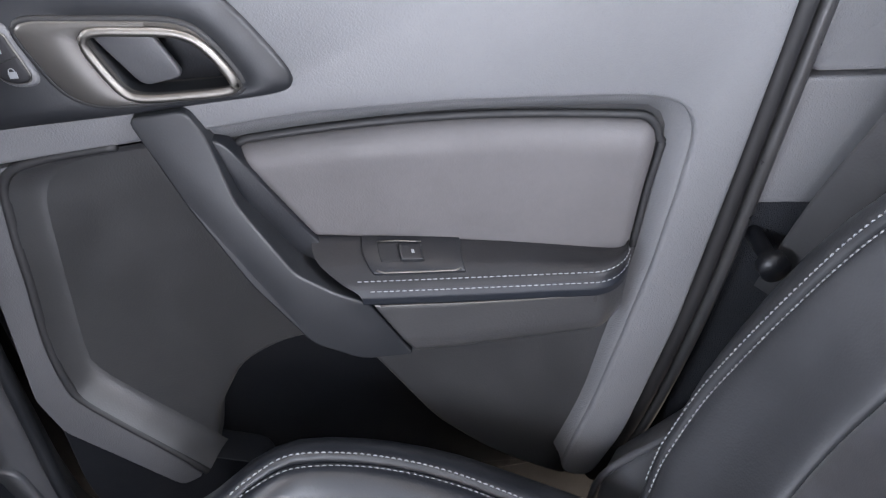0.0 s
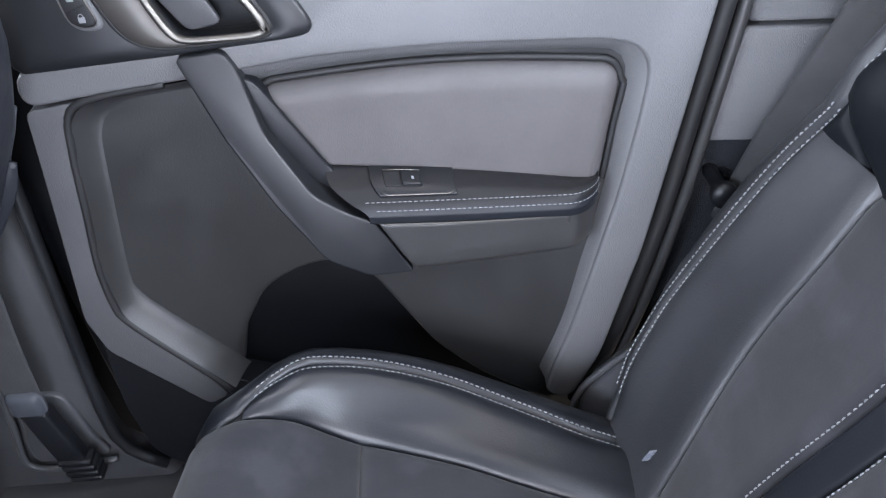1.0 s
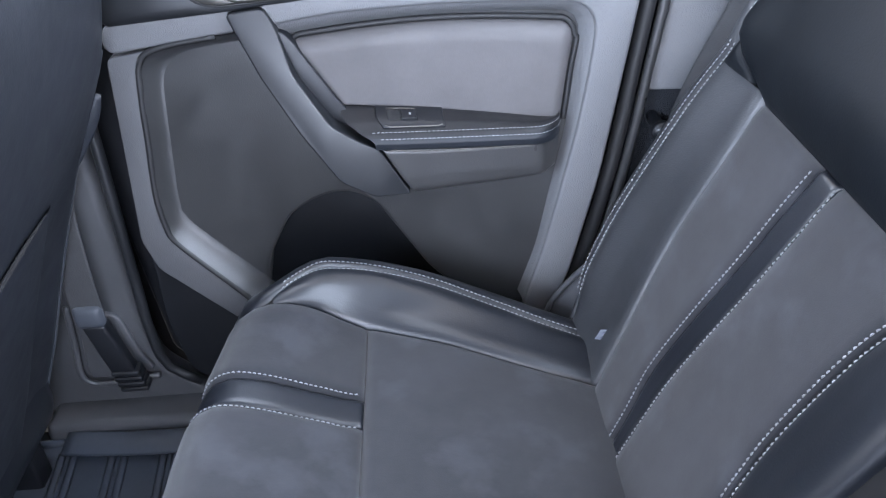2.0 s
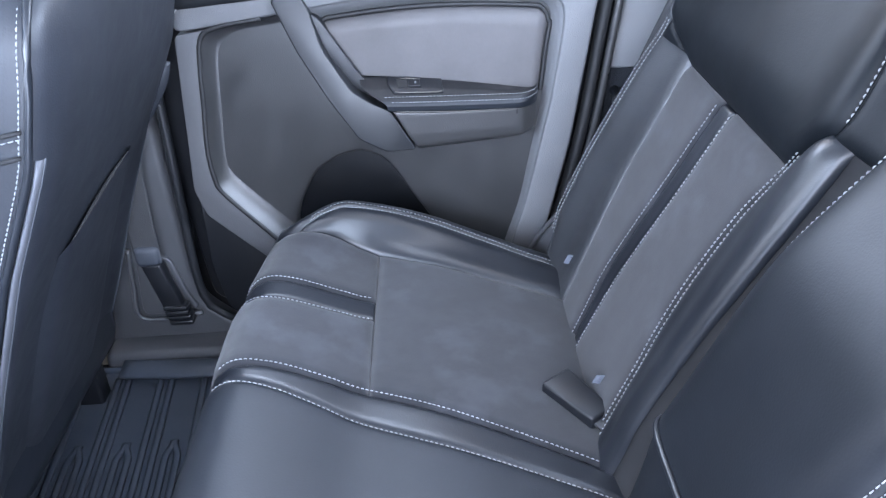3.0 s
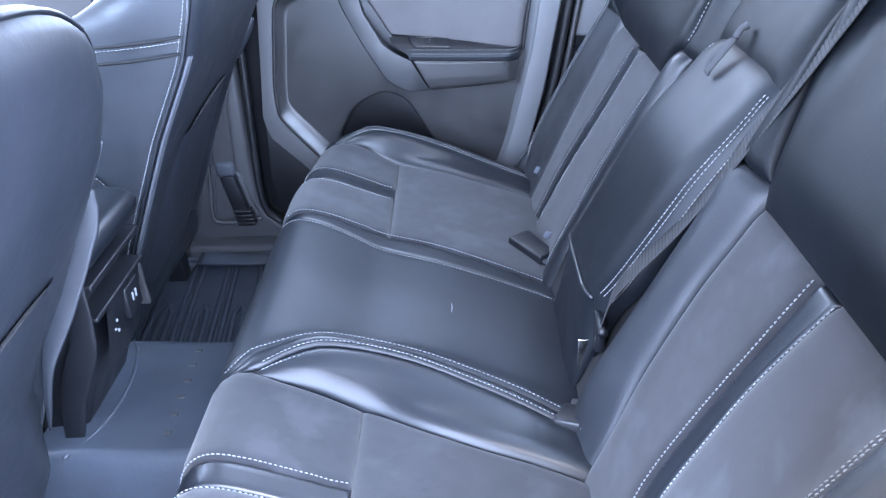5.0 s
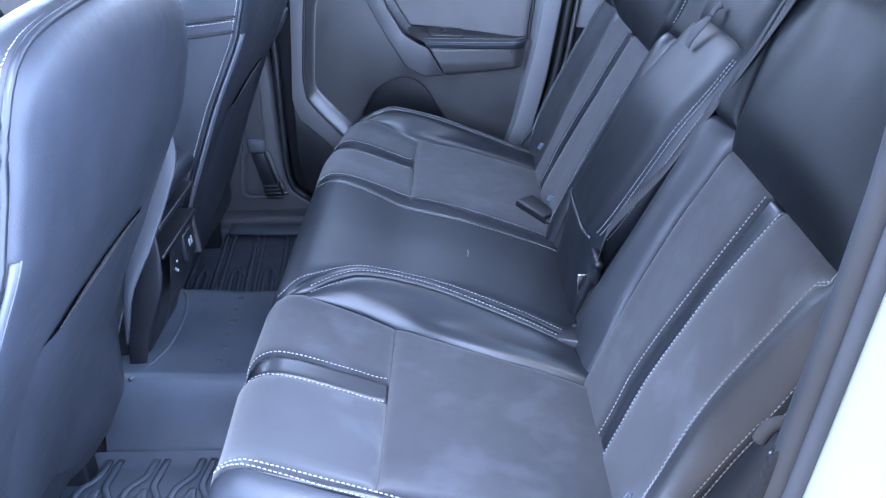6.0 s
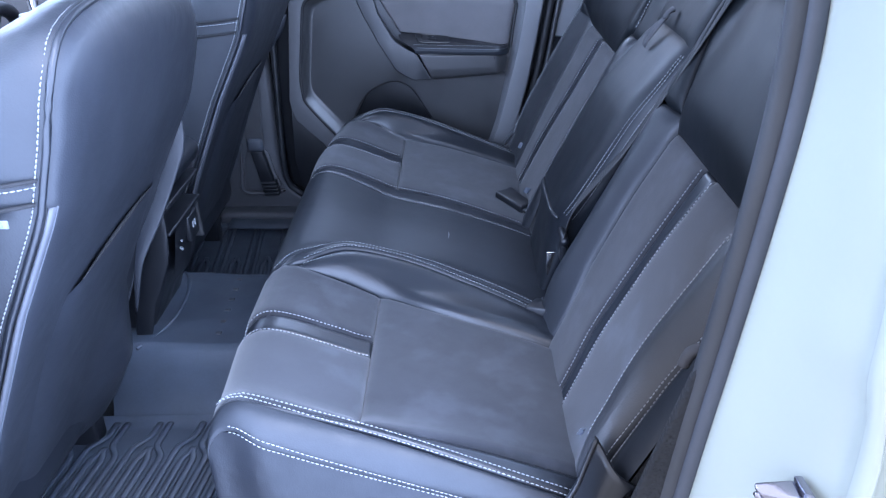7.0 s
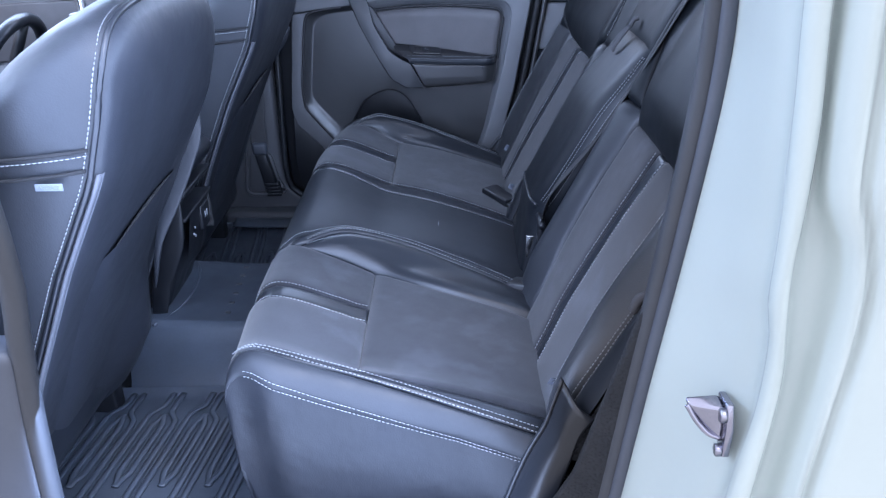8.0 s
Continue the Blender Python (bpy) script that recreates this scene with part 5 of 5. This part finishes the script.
box("recess_back", (-0.530, -0.095, 0.902), (-0.520, 0.085, 0.950), SHADE_BLACK, console, 0.002, "black storage recess")
box("recess_sill", (-0.530, -0.100, 0.898), (-0.466, 0.088, 0.906), TRIM_BLACK, console, 0.003)
side_solid("lid", [(-1.10, 0.955), (-0.520, 0.955), (-0.462, 0.975), (-0.446, 1.005), (-0.462, 1.025), (-0.56, 1.035), (-1.10, 1.02)], -0.105, 0.085, LEATHER, console, 0.014, "black leather console lid")
stitch_row([Vector((-0.465 - 0.004 * k, -0.085 + 0.165 * k / 30 * 1.0, 1.0275)) for k in range(31)], [Vector((0.3, 0, 0.95))] * 31, console)
grid("port_panel", lambda u, v: Vector((slope(0.79 + 0.11 * v, 0.004 - 0.012 * abs(u - 0.5)), -0.055 + 0.135 * u, 0.79 + 0.11 * v)), [0, 0.25, 0.5, 0.75, 1], [0, 0.33, 0.66, 1], TRIM_BLACK, console, "glossy black port panel")
box("port_block", (slope(0.865), 0.000, 0.842), (slope(0.865, 0.010), 0.052, 0.892), TRIM_BLACK, console, 0.003, "raised charging port cover")
for y in (0.019, 0.031):
    box("port_mark", (slope(0.868, 0.009), y - 0.002, 0.864), (slope(0.868, 0.0115), y + 0.002, 0.877), GLOW, console, 0.0004)
for y, z in ((-0.035, 0.862), (-0.041, 0.850), (-0.030, 0.842)):
    box("port_mark", (slope(z, 0.0025), y - 0.002, z - 0.002), (slope(z, 0.0055), y + 0.002, z + 0.002), GLOW, console, 0.0004)
for y in (-0.104,):
    wing = [Vector((lookup(z, [0.66, 0.776, 0.867, 0.92, 0.99], [-0.556, -0.530, -0.491, -0.484, -0.478]), y - 0.004 * math.sin((z - 0.66) * 9), z)) for z in [0.66 + 0.0165 * k for k in range(21)]]
    tube("wing", wing, lambda t: 0.008 + 0.013 * math.sin(math.pi * min(1, t * 0.96 + 0.04)), TRIM_BLACK, console, "smooth dark side wing", sides=14, squash=Vector((0, 1.2, 0)))
box("port_side", (-0.505, 0.084, 0.815), (-0.470, 0.093, 0.892), TRIM_MID, console, 0.004, "glossy grey side of the port unit", taper=(0.004, 0))
adopt(console)
tagged(tube("mat_edge", smooth_line([(-0.545, 0.150, 0.702), (-0.524, 0.110, 0.705), (-0.509, 0.04, 0.705), (-0.507, -0.04, 0.705), (-0.520, -0.10, 0.704), (-0.548, -0.146, 0.700)], 40), 0.0035, MAT), "raised rim of the tunnel mat round the console", "floor mat")

# ---- buckles, belts and tags on the bench ----
def buckle(base, top, label, red=True):
    """A belt buckle on a stalk from base to top."""
    root = thing("belt_buckle", base, label, "seat belt buckle", "seat belt buckles")
    a, b = Vector(base), Vector(top)
    d = (b - a).normalized()
    side = d.cross(Vector((0, 0, 1))).normalized()
    up = side.cross(d)
    def block(name, s0, s1, w0, w1, h0, h1, mat, lab=""):
        v = []
        for s, w, h in ((s0, w0, h0), (s1, w1, h1)):
            for i, j in ((-1, -1), (1, -1), (1, 1), (-1, 1)):
                v.append(a + d * s + side * w * i / 2 + up * h * j / 2)
        return bevel(mesh_object(name, v, [[3, 2, 1, 0], [4, 5, 6, 7], [0, 1, 5, 4], [1, 2, 6, 5], [2, 3, 7, 6], [3, 0, 4, 7]], mat, root, lab), 0.004)
    L = (b - a).length
    block("stalk", 0, L * 0.45, 0.026, 0.026, 0.006, 0.006, WEBBING)
    block("housing", L * 0.35, L * 0.97, 0.034, 0.046, 0.022, 0.026, TRIM_BLACK, "black plastic buckle housing")
    if red:
        block("press_button", L * 0.955, L * 0.99, 0.032, 0.032, 0.010, 0.010, RED, "red press button")
    adopt(root)


buckle((0.205, 0.150, 0.812), (0.130, 0.252, 0.826), "black belt buckle with red button lying on the suede")
buckle((0.186, -0.190, 0.812), (0.160, -0.262, 0.822), "black belt buckle tucked beside the backrest", False)
loop_end = thing("elastic_loop", (0.20, -0.235, 0.82), "dark elastic loop hanging beside the near backrest", "strap")
tube("elastic", smooth_line([(0.192, -0.208, 0.825), (0.196, -0.208, 0.862), (0.201, -0.214, 0.876), (0.198, -0.226, 0.862), (0.188, -0.228, 0.825)], 24), 0.005, LEATHER_SIDE, loop_end)
adopt(loop_end)
mid_belt = thing("centre_seat_belt", (0.18, -0.20, 0.87), "charcoal webbing of the centre belt buckled beside the armrest", "seat belt")
ribbon("webbing", smooth_line([(0.214, -0.163, 0.925), (0.228, -0.182, 0.985), (0.292, -0.203, 1.08), (0.350, -0.228, 1.19), (0.408, -0.258, 1.31), (0.46, -0.290, 1.43)], 400), (0.35, 0.90, 0.25), 0.047, 0.0010, BELT, mid_belt, ribs=0.0010)
box("tongue", (0.203, -0.172, 0.872), (0.216, -0.134, 0.915), TRIM_BLACK, mid_belt, 0.005)
tube("tongue_bar", [Vector((0.208, -0.192 + 0.055 * k / 8, 0.916 + 0.006 * k / 8)) for k in range(9)], 0.007, TRIM_BLACK, mid_belt)
box("latch_plate", (0.184, -0.150, 0.836), (0.206, -0.147, 0.880), CHROME, mid_belt, 0.001, "bare metal latch plate")
adopt(mid_belt)
for x, y, z, w in ((0.198, 0.503, 0.845, 0.0085), (0.188, 0.232, 0.838, 0.007), (0.190, -0.262, 0.830, 0.009), (0.190, -0.575, 0.836, 0.006)):
    t = thing("seat_tag", (x, y, z), "small white cloth tag sewn into the backrest seam", "label", "seat tags")
    o, u = Vector((-0.80, -0.35, 0.42)), Vector((0.46, 0, 0.888))
    bevel(mesh_object("tag_cloth", [Vector((x, y + k * 0.0012, z)) + o * a + u * b for k in (0, 1) for a, b in ((0, -w), (2 * w, -w * 0.9), (2 * w, w * 0.9), (0, w))],
                      [[0, 1, 2, 3], [7, 6, 5, 4], [0, 4, 5, 1], [1, 5, 6, 2], [2, 6, 7, 3], [3, 7, 4, 0]], TAG, t), 0.0004)
    c = Vector((x, y - 0.0004, z)) + o * w
    tube("tag_print", [c + o * w * 0.4 * math.cos(a) + u * w * 0.5 * math.sin(a) for a in (0.5, 1.3, 2.2, 3.3, 4.3, 5.2)], 0.0009, INK, t, sides=6)
    adopt(t)

# plastic hinge covers at the cushion's rear corners, seatback release by the open door
for sgn, lab in ((-1, "black plastic hinge cover beside the open doorway"), (1, "black plastic hinge cover beside the closed door")):
    h = thing("hinge_cover", (0.18, sgn * 0.68, 0.76), lab, "hinge cover", "hinge covers")
    if sgn > 0:
        v = [(0.212, 0.622, 0.886), (0.150, 0.648, 0.790), (0.140, 0.646, 0.70), (0.185, 0.606, 0.70), (0.190, 0.604, 0.800)]
        v2 = [(a + 0.03, b + 0.045, c - 0.006) for a, b, c in v]
        bevel(mesh_object("cover_shell", v + v2, [[0, 1, 2, 3, 4], [9, 8, 7, 6, 5]] + [[i, 5 + i, 5 + (i + 1) % 5, (i + 1) % 5] for i in range(5)], PILLAR, h), 0.008)
        tube("cover_lip", [Vector(p) for p in smooth_line([v[0], v[1], v[2]], 12)], 0.004, PILLAR, h)
    else:
        lip = smooth_line([(0.184, 0.905), (0.174, 0.870), (0.164, 0.836), (0.140, 0.786), (0.114, 0.71), (0.090, 0.62)], 30)
        heel = smooth_line([(0.224, 0.868), (0.207, 0.845), (0.194, 0.80), (0.168, 0.71), (0.142, 0.62)], 30)
        shell = grid("cover_shell", lambda u, k: Vector((lip[k].lerp(heel[k], u)[0], -0.668 - 0.034 * hump(u / 0.55) - 0.006 * u, lip[k].lerp(heel[k], u)[1] - 0.005 * math.sin(math.pi * u) * (1 - k / 29) ** 3)), [j / 14 for j in range(15)], list(range(30)), LEATHER, h)
        th = shell.modifiers.new("thickness", "SOLIDIFY")
        th.thickness = 0.004
        tube("cover_lip", [Vector((p[0], -0.675, p[1])) for p in lip], 0.0032, LEATHER, h)
    adopt(h)
rel = thing("backrest_release", (0.30, -0.70, 0.96), "grey backrest release lever beside the open doorway", "lever")
tube("lever_arm", smooth_line([(0.262, -0.700, 1.018), (0.268, -0.702, 1.034), (0.282, -0.704, 1.040), (0.310, -0.704, 1.038)], 20), 0.0065, STRAP, rel, sides=12)
box("lever_bracket", (0.270, -0.715, 0.985), (0.296, -0.700, 1.008), STEEL, rel, 0.004, "bare steel bracket")
adopt(rel)


# ---- the near doorway: seal, painted jamb, striker ----
JAMB = smooth_line([(0.212, 0.55), (0.222, 0.70), (0.236, 0.807), (0.256, 0.952), (0.271, 1.053), (0.291, 1.20), (0.302, 1.30), (0.305, 1.378), (0.30, 1.50), (0.285, 1.62)], 60)
# the folds of the jamb, x by z
FOLD_A = curve((0.55, 0.290), (0.911, 0.328), (1.012, 0.343), (1.092, 0.345), (1.129, 0.339), (1.183, 0.339), (1.238, 0.338), (1.324, 0.335), (1.404, 0.330), (1.62, 0.322))
FOLD_B = curve((0.55, 0.312), (0.918, 0.350), (1.041, 0.361), (1.106, 0.357), (1.167, 0.354), (1.234, 0.357), (1.311, 0.357), (1.404, 0.351), (1.62, 0.345))
FOLD_C = curve((0.55, 0.336), (0.924, 0.377), (1.064, 0.390), (1.152, 0.394), (1.199, 0.388), (1.235, 0.372), (1.295, 0.366), (1.404, 0.361), (1.62, 0.355))
FOLD_D = curve((0.55, 0.352), (0.942, 0.392), (1.016, 0.401), (1.142, 0.412), (1.216, 0.401), (1.251, 0.390), (1.355, 0.384), (1.404, 0.382), (1.62, 0.375))


def jamb_section(p):
    """The jamb at one height: the striker's face, a raised bead, a hollow, a second bead and the outer skin."""
    z = p[1]
    a, b, c, d = FOLD_A(z), FOLD_B(z), FOLD_C(z), FOLD_D(z)
    return smooth_line([(p[0] + 0.024, -0.738), (p[0] + 0.026, -0.756), (p[0] + 0.024 + (a - p[0] - 0.024) * 0.45, -0.80), (p[0] + 0.024 + (a - p[0] - 0.024) * 0.86, -0.850), (a + 0.004, -0.874), (a + 0.003, -0.890),
                        (a, -0.899), (a + 0.005, -0.907), ((a + b) / 2, -0.910), (b - 0.004, -0.909), (b + 0.002, -0.900), (b + (c - b) * 0.3, -0.890), (b + (c - b) * 0.75, -0.893), (c - 0.002, -0.908), (c + 0.003, -0.921),
                        ((c + d) / 2, -0.929), (d - 0.004, -0.931), (d, -0.924), (d + 0.004, -0.924), (d + 0.008, -0.934), (d + 0.03, -0.937), (0.60, -0.937), (0.80, -0.937)], 96)


side = thing("body_side", (0.4, -0.9, 0.55), "pale mint painted door jamb and rear body side", "car body", kind="structure")
folds = [jamb_section(p) for p in JAMB]
grid("jamb_skin", lambda i, k: Vector((folds[k][i][0], folds[k][i][1], JAMB[k][1])), list(range(96)), list(range(len(JAMB))), PAINT, side, "glossy pale mint paint")
adopt(side)
tagged(tube("doorway_seal", [Vector((p[0] + 0.008, -0.728, p[1])) for p in JAMB], 0.012, SEAL), "grey rubber seal round the open doorway", "weatherstrip", kind="structure")
tagged(tube("doorway_seal", [Vector((p[0] + 0.019, -0.737, p[1])) for p in JAMB], 0.010, SEAL_PALE), "outer lip of the doorway seal", "weatherstrip", kind="structure")
inner = thing("near_pillar_trim", (0.40, -0.72, 0.6), "black carpeted trim behind the doorway seal", "pillar trim", kind="structure")
plate("trim_panel", [(0.11, 0.57), (0.14, 0.70), (0.195, 0.80), (0.285, 1.10), (0.31, 1.45), (0.62, 1.45), (0.62, 0.57)], -0.722, 0.012, MESH, inner, 0.004, facing=1, rounds=1)
adopt(inner)
strike = thing("door_striker", (0.32, -0.84, 0.98), "chromed steel door striker bolted to the jamb", "door striker")
sx, sy, sz = 0.322, -0.866, 0.978
plate_v = [(sx, sy + a, sz + b) for a, b in ((0.018, 0.024), (-0.012, 0.026), (-0.020, 0.0), (-0.016, -0.036), (0.002, -0.034), (0.016, 0.0))]
back_v = [(x + 0.008, y, z) for x, y, z in plate_v]
bevel(mesh_object("base_plate", plate_v + back_v, [[0, 1, 2, 3, 4, 5], [11, 10, 9, 8, 7, 6]] + [[i, 6 + i, 6 + (i + 1) % 6, (i + 1) % 6] for i in range(6)], STEEL, strike), 0.002)
wedge = [(sx, sy + 0.016, sz + 0.022), (sx, sy - 0.010, sz + 0.020), (sx, sy - 0.008, sz - 0.026), (sx, sy + 0.012, sz - 0.016), (sx - 0.038, sy + 0.014, sz + 0.021), (sx - 0.034, sy + 0.006, sz + 0.015), (sx - 0.012, sy - 0.002, sz - 0.016), (sx - 0.014, sy + 0.008, sz - 0.013)]
bevel(mesh_object("latch_wedge", wedge, [[0, 1, 2, 3], [7, 6, 5, 4], [0, 4, 5, 1], [1, 5, 6, 2], [2, 6, 7, 3], [3, 7, 4, 0]], STEEL, strike), 0.004, 3)
tube("latch_bar", smooth_line([(sx - 0.034, sy + 0.008, sz + 0.014), (sx - 0.024, sy + 0.001, sz - 0.002), (sx - 0.012, sy - 0.004, sz - 0.014), (sx, sy - 0.006, sz - 0.018)], 20), 0.003, STEEL, strike)
tube("bolt", [Vector((sx - 0.006 * k / 3, sy - 0.012, sz + 0.014)) for k in range(4)], 0.008, STEEL, strike, sides=6)
tube("bolt", [Vector((sx - 0.006 * k / 3, sy - 0.010, sz - 0.030)) for k in range(4)], 0.007, STEEL, strike, sides=6)
adopt(strike)

# ---- the rest of the cabin, closing it round the view ----
# Unseen roof, added to block the sky and bounce light onto the bench.
tagged(box("ceiling", (-1.0, -0.57, 1.70), (0.62, 0.62, 1.74), LINER, None, 0.01), "unseen light grey roof lining", "headliner", kind="structure")
tagged(box("rear_wall", (0.60, -0.74, 0.50), (0.66, 0.78, 1.36), CARPET, None, 0.01), "black carpeted wall behind the bench", "rear wall", kind="structure")
for y in (-0.66, 0.62):
    tagged(box("rear_upper_pillar", (0.46, y, 1.36), (0.66, y + 0.08, 1.72), LINER, None, 0.02), "light grey upper rear pillar", "pillar", kind="structure")
# Unseen panel added to keep the sky's reflection off the middle seat.
tagged(plate("rear_quarter_blocker", [(0.20, 1.72), (0.60, 1.72), (0.60, 1.452), (0.31, 1.452)], 0.70, 0.05, PILLAR, None, 0.01, rounds=1), "unseen charcoal panel added behind the far rear window", "pillar", kind="structure")
tagged(box("middle_upper_pillar", (-0.60, 0.68, 1.42), (-0.46, 0.75, 1.72), LINER, None, 0.02), "light grey upper middle pillar", "pillar", kind="structure")
tagged(box("middle_upper_pillar", (-0.60, -0.75, 1.42), (-0.46, -0.68, 1.72), LINER, None, 0.02), "light grey upper middle pillar", "pillar", kind="structure")
front_door = thing("front_door", (-1.1, 0.74, 0.62), "grey front door trim with armrest beyond the far seat", "car door")
plate("door_panel", [(-1.62, 1.36), (-0.66, 1.40), (-0.66, 0.60), (-1.62, 0.60)], 0.735, 0.05, TRIM, front_door, 0.01, rounds=1)
plate("door_insert", [(-1.40, 1.20), (-0.72, 1.22), (-0.74, 1.08), (-1.38, 1.04)], 0.725, 0.02, VINYL, front_door, 0.008, rounds=1)
box("door_armrest", (-1.35, 0.65, 0.99), (-0.75, 0.735, 1.05), LEATHER, front_door, 0.015)
tube("handle_bezel", [Vector((-0.97 + 0.10 * math.cos(a), 0.731, 1.262 + 0.045 * math.sin(a))) for a in [2 * math.pi * k / 40 for k in range(40)]], 0.005, SATIN, front_door, closed=True)
adopt(front_door)
near_front = thing("front_door", (-1.1, -0.74, 0.62), "grey closed front door trim beside the near seat", "car door")
plate("door_panel", [(-1.62, 1.36), (-0.66, 1.40), (-0.66, 0.60), (-1.62, 0.60)], -0.735, 0.05, TRIM, near_front, 0.01, facing=1, rounds=1)
adopt(near_front)
dash = thing("dashboard", (-1.5, 0, 0.7), "dark dashboard at the front of the cabin", "dashboard")
loop = rounded([(-1.72, 0.6), (-1.50, 0.6), (-1.42, 0.95), (-1.36, 1.14), (-1.42, 1.24), (-1.72, 1.28)], 2)
n = len(loop)
bevel(mesh_object("dash_body", [(p[0], y, p[1]) for y in (-0.72, 0.72) for p in loop], [list(range(n)), list(range(2 * n - 1, n - 1, -1))] + [[i, n + i, n + (i + 1) % n, (i + 1) % n] for i in range(n)], TRIM_DARK, dash), 0.01)
adopt(dash)
# steering wheel before the far front seat
wheel = thing("steering_wheel", (-1.02, 0.40, 1.04), "black leather steering wheel before the far front seat", "steering wheel")
tilt_m = pose(-1.02, 0.40, 1.04, 0, -68, 0)
rim_pts = [tilt_m @ Vector((0.185 * math.cos(2 * math.pi * k / 48), 0.185 * math.sin(2 * math.pi * k / 48), 0)) for k in range(48)]
tube("rim", rim_pts, 0.016, LEATHER, wheel, closed=True, sides=12)
tube("hub", [tilt_m @ Vector((0, 0, 0.02 - 0.02 * k)) for k in range(4)], lambda t: 0.07 - 0.02 * t, TRIM_BLACK, wheel, sides=20)
for a in (0.1, 3.04, 4.71):
    tube("spoke", [tilt_m @ Vector((r * math.cos(a), r * math.sin(a), 0.0)) for r in (0.05, 0.09, 0.13, 0.18)], 0.013, TRIM_BLACK, wheel)
tube("column", [tilt_m @ Vector((0, 0, -0.03 - 0.08 * k)) for k in range(6)], 0.045, TRIM_BLACK, wheel, sides=14)
adopt(wheel)
# sheet of concrete round the car
tagged(box("ground", (-300, -300, -0.3), (300, 300, 0.0), CONCRETE, None, 0.001), "pale concrete ground under the car", "ground", kind="structure")

tagged(box("far_body_side", (-1.7, 0.79, 0.45), (0.66, 0.83, 1.40), TRIM_BLACK, None, 0.004), "dark inner skin of the far body side", "car body", kind="structure")
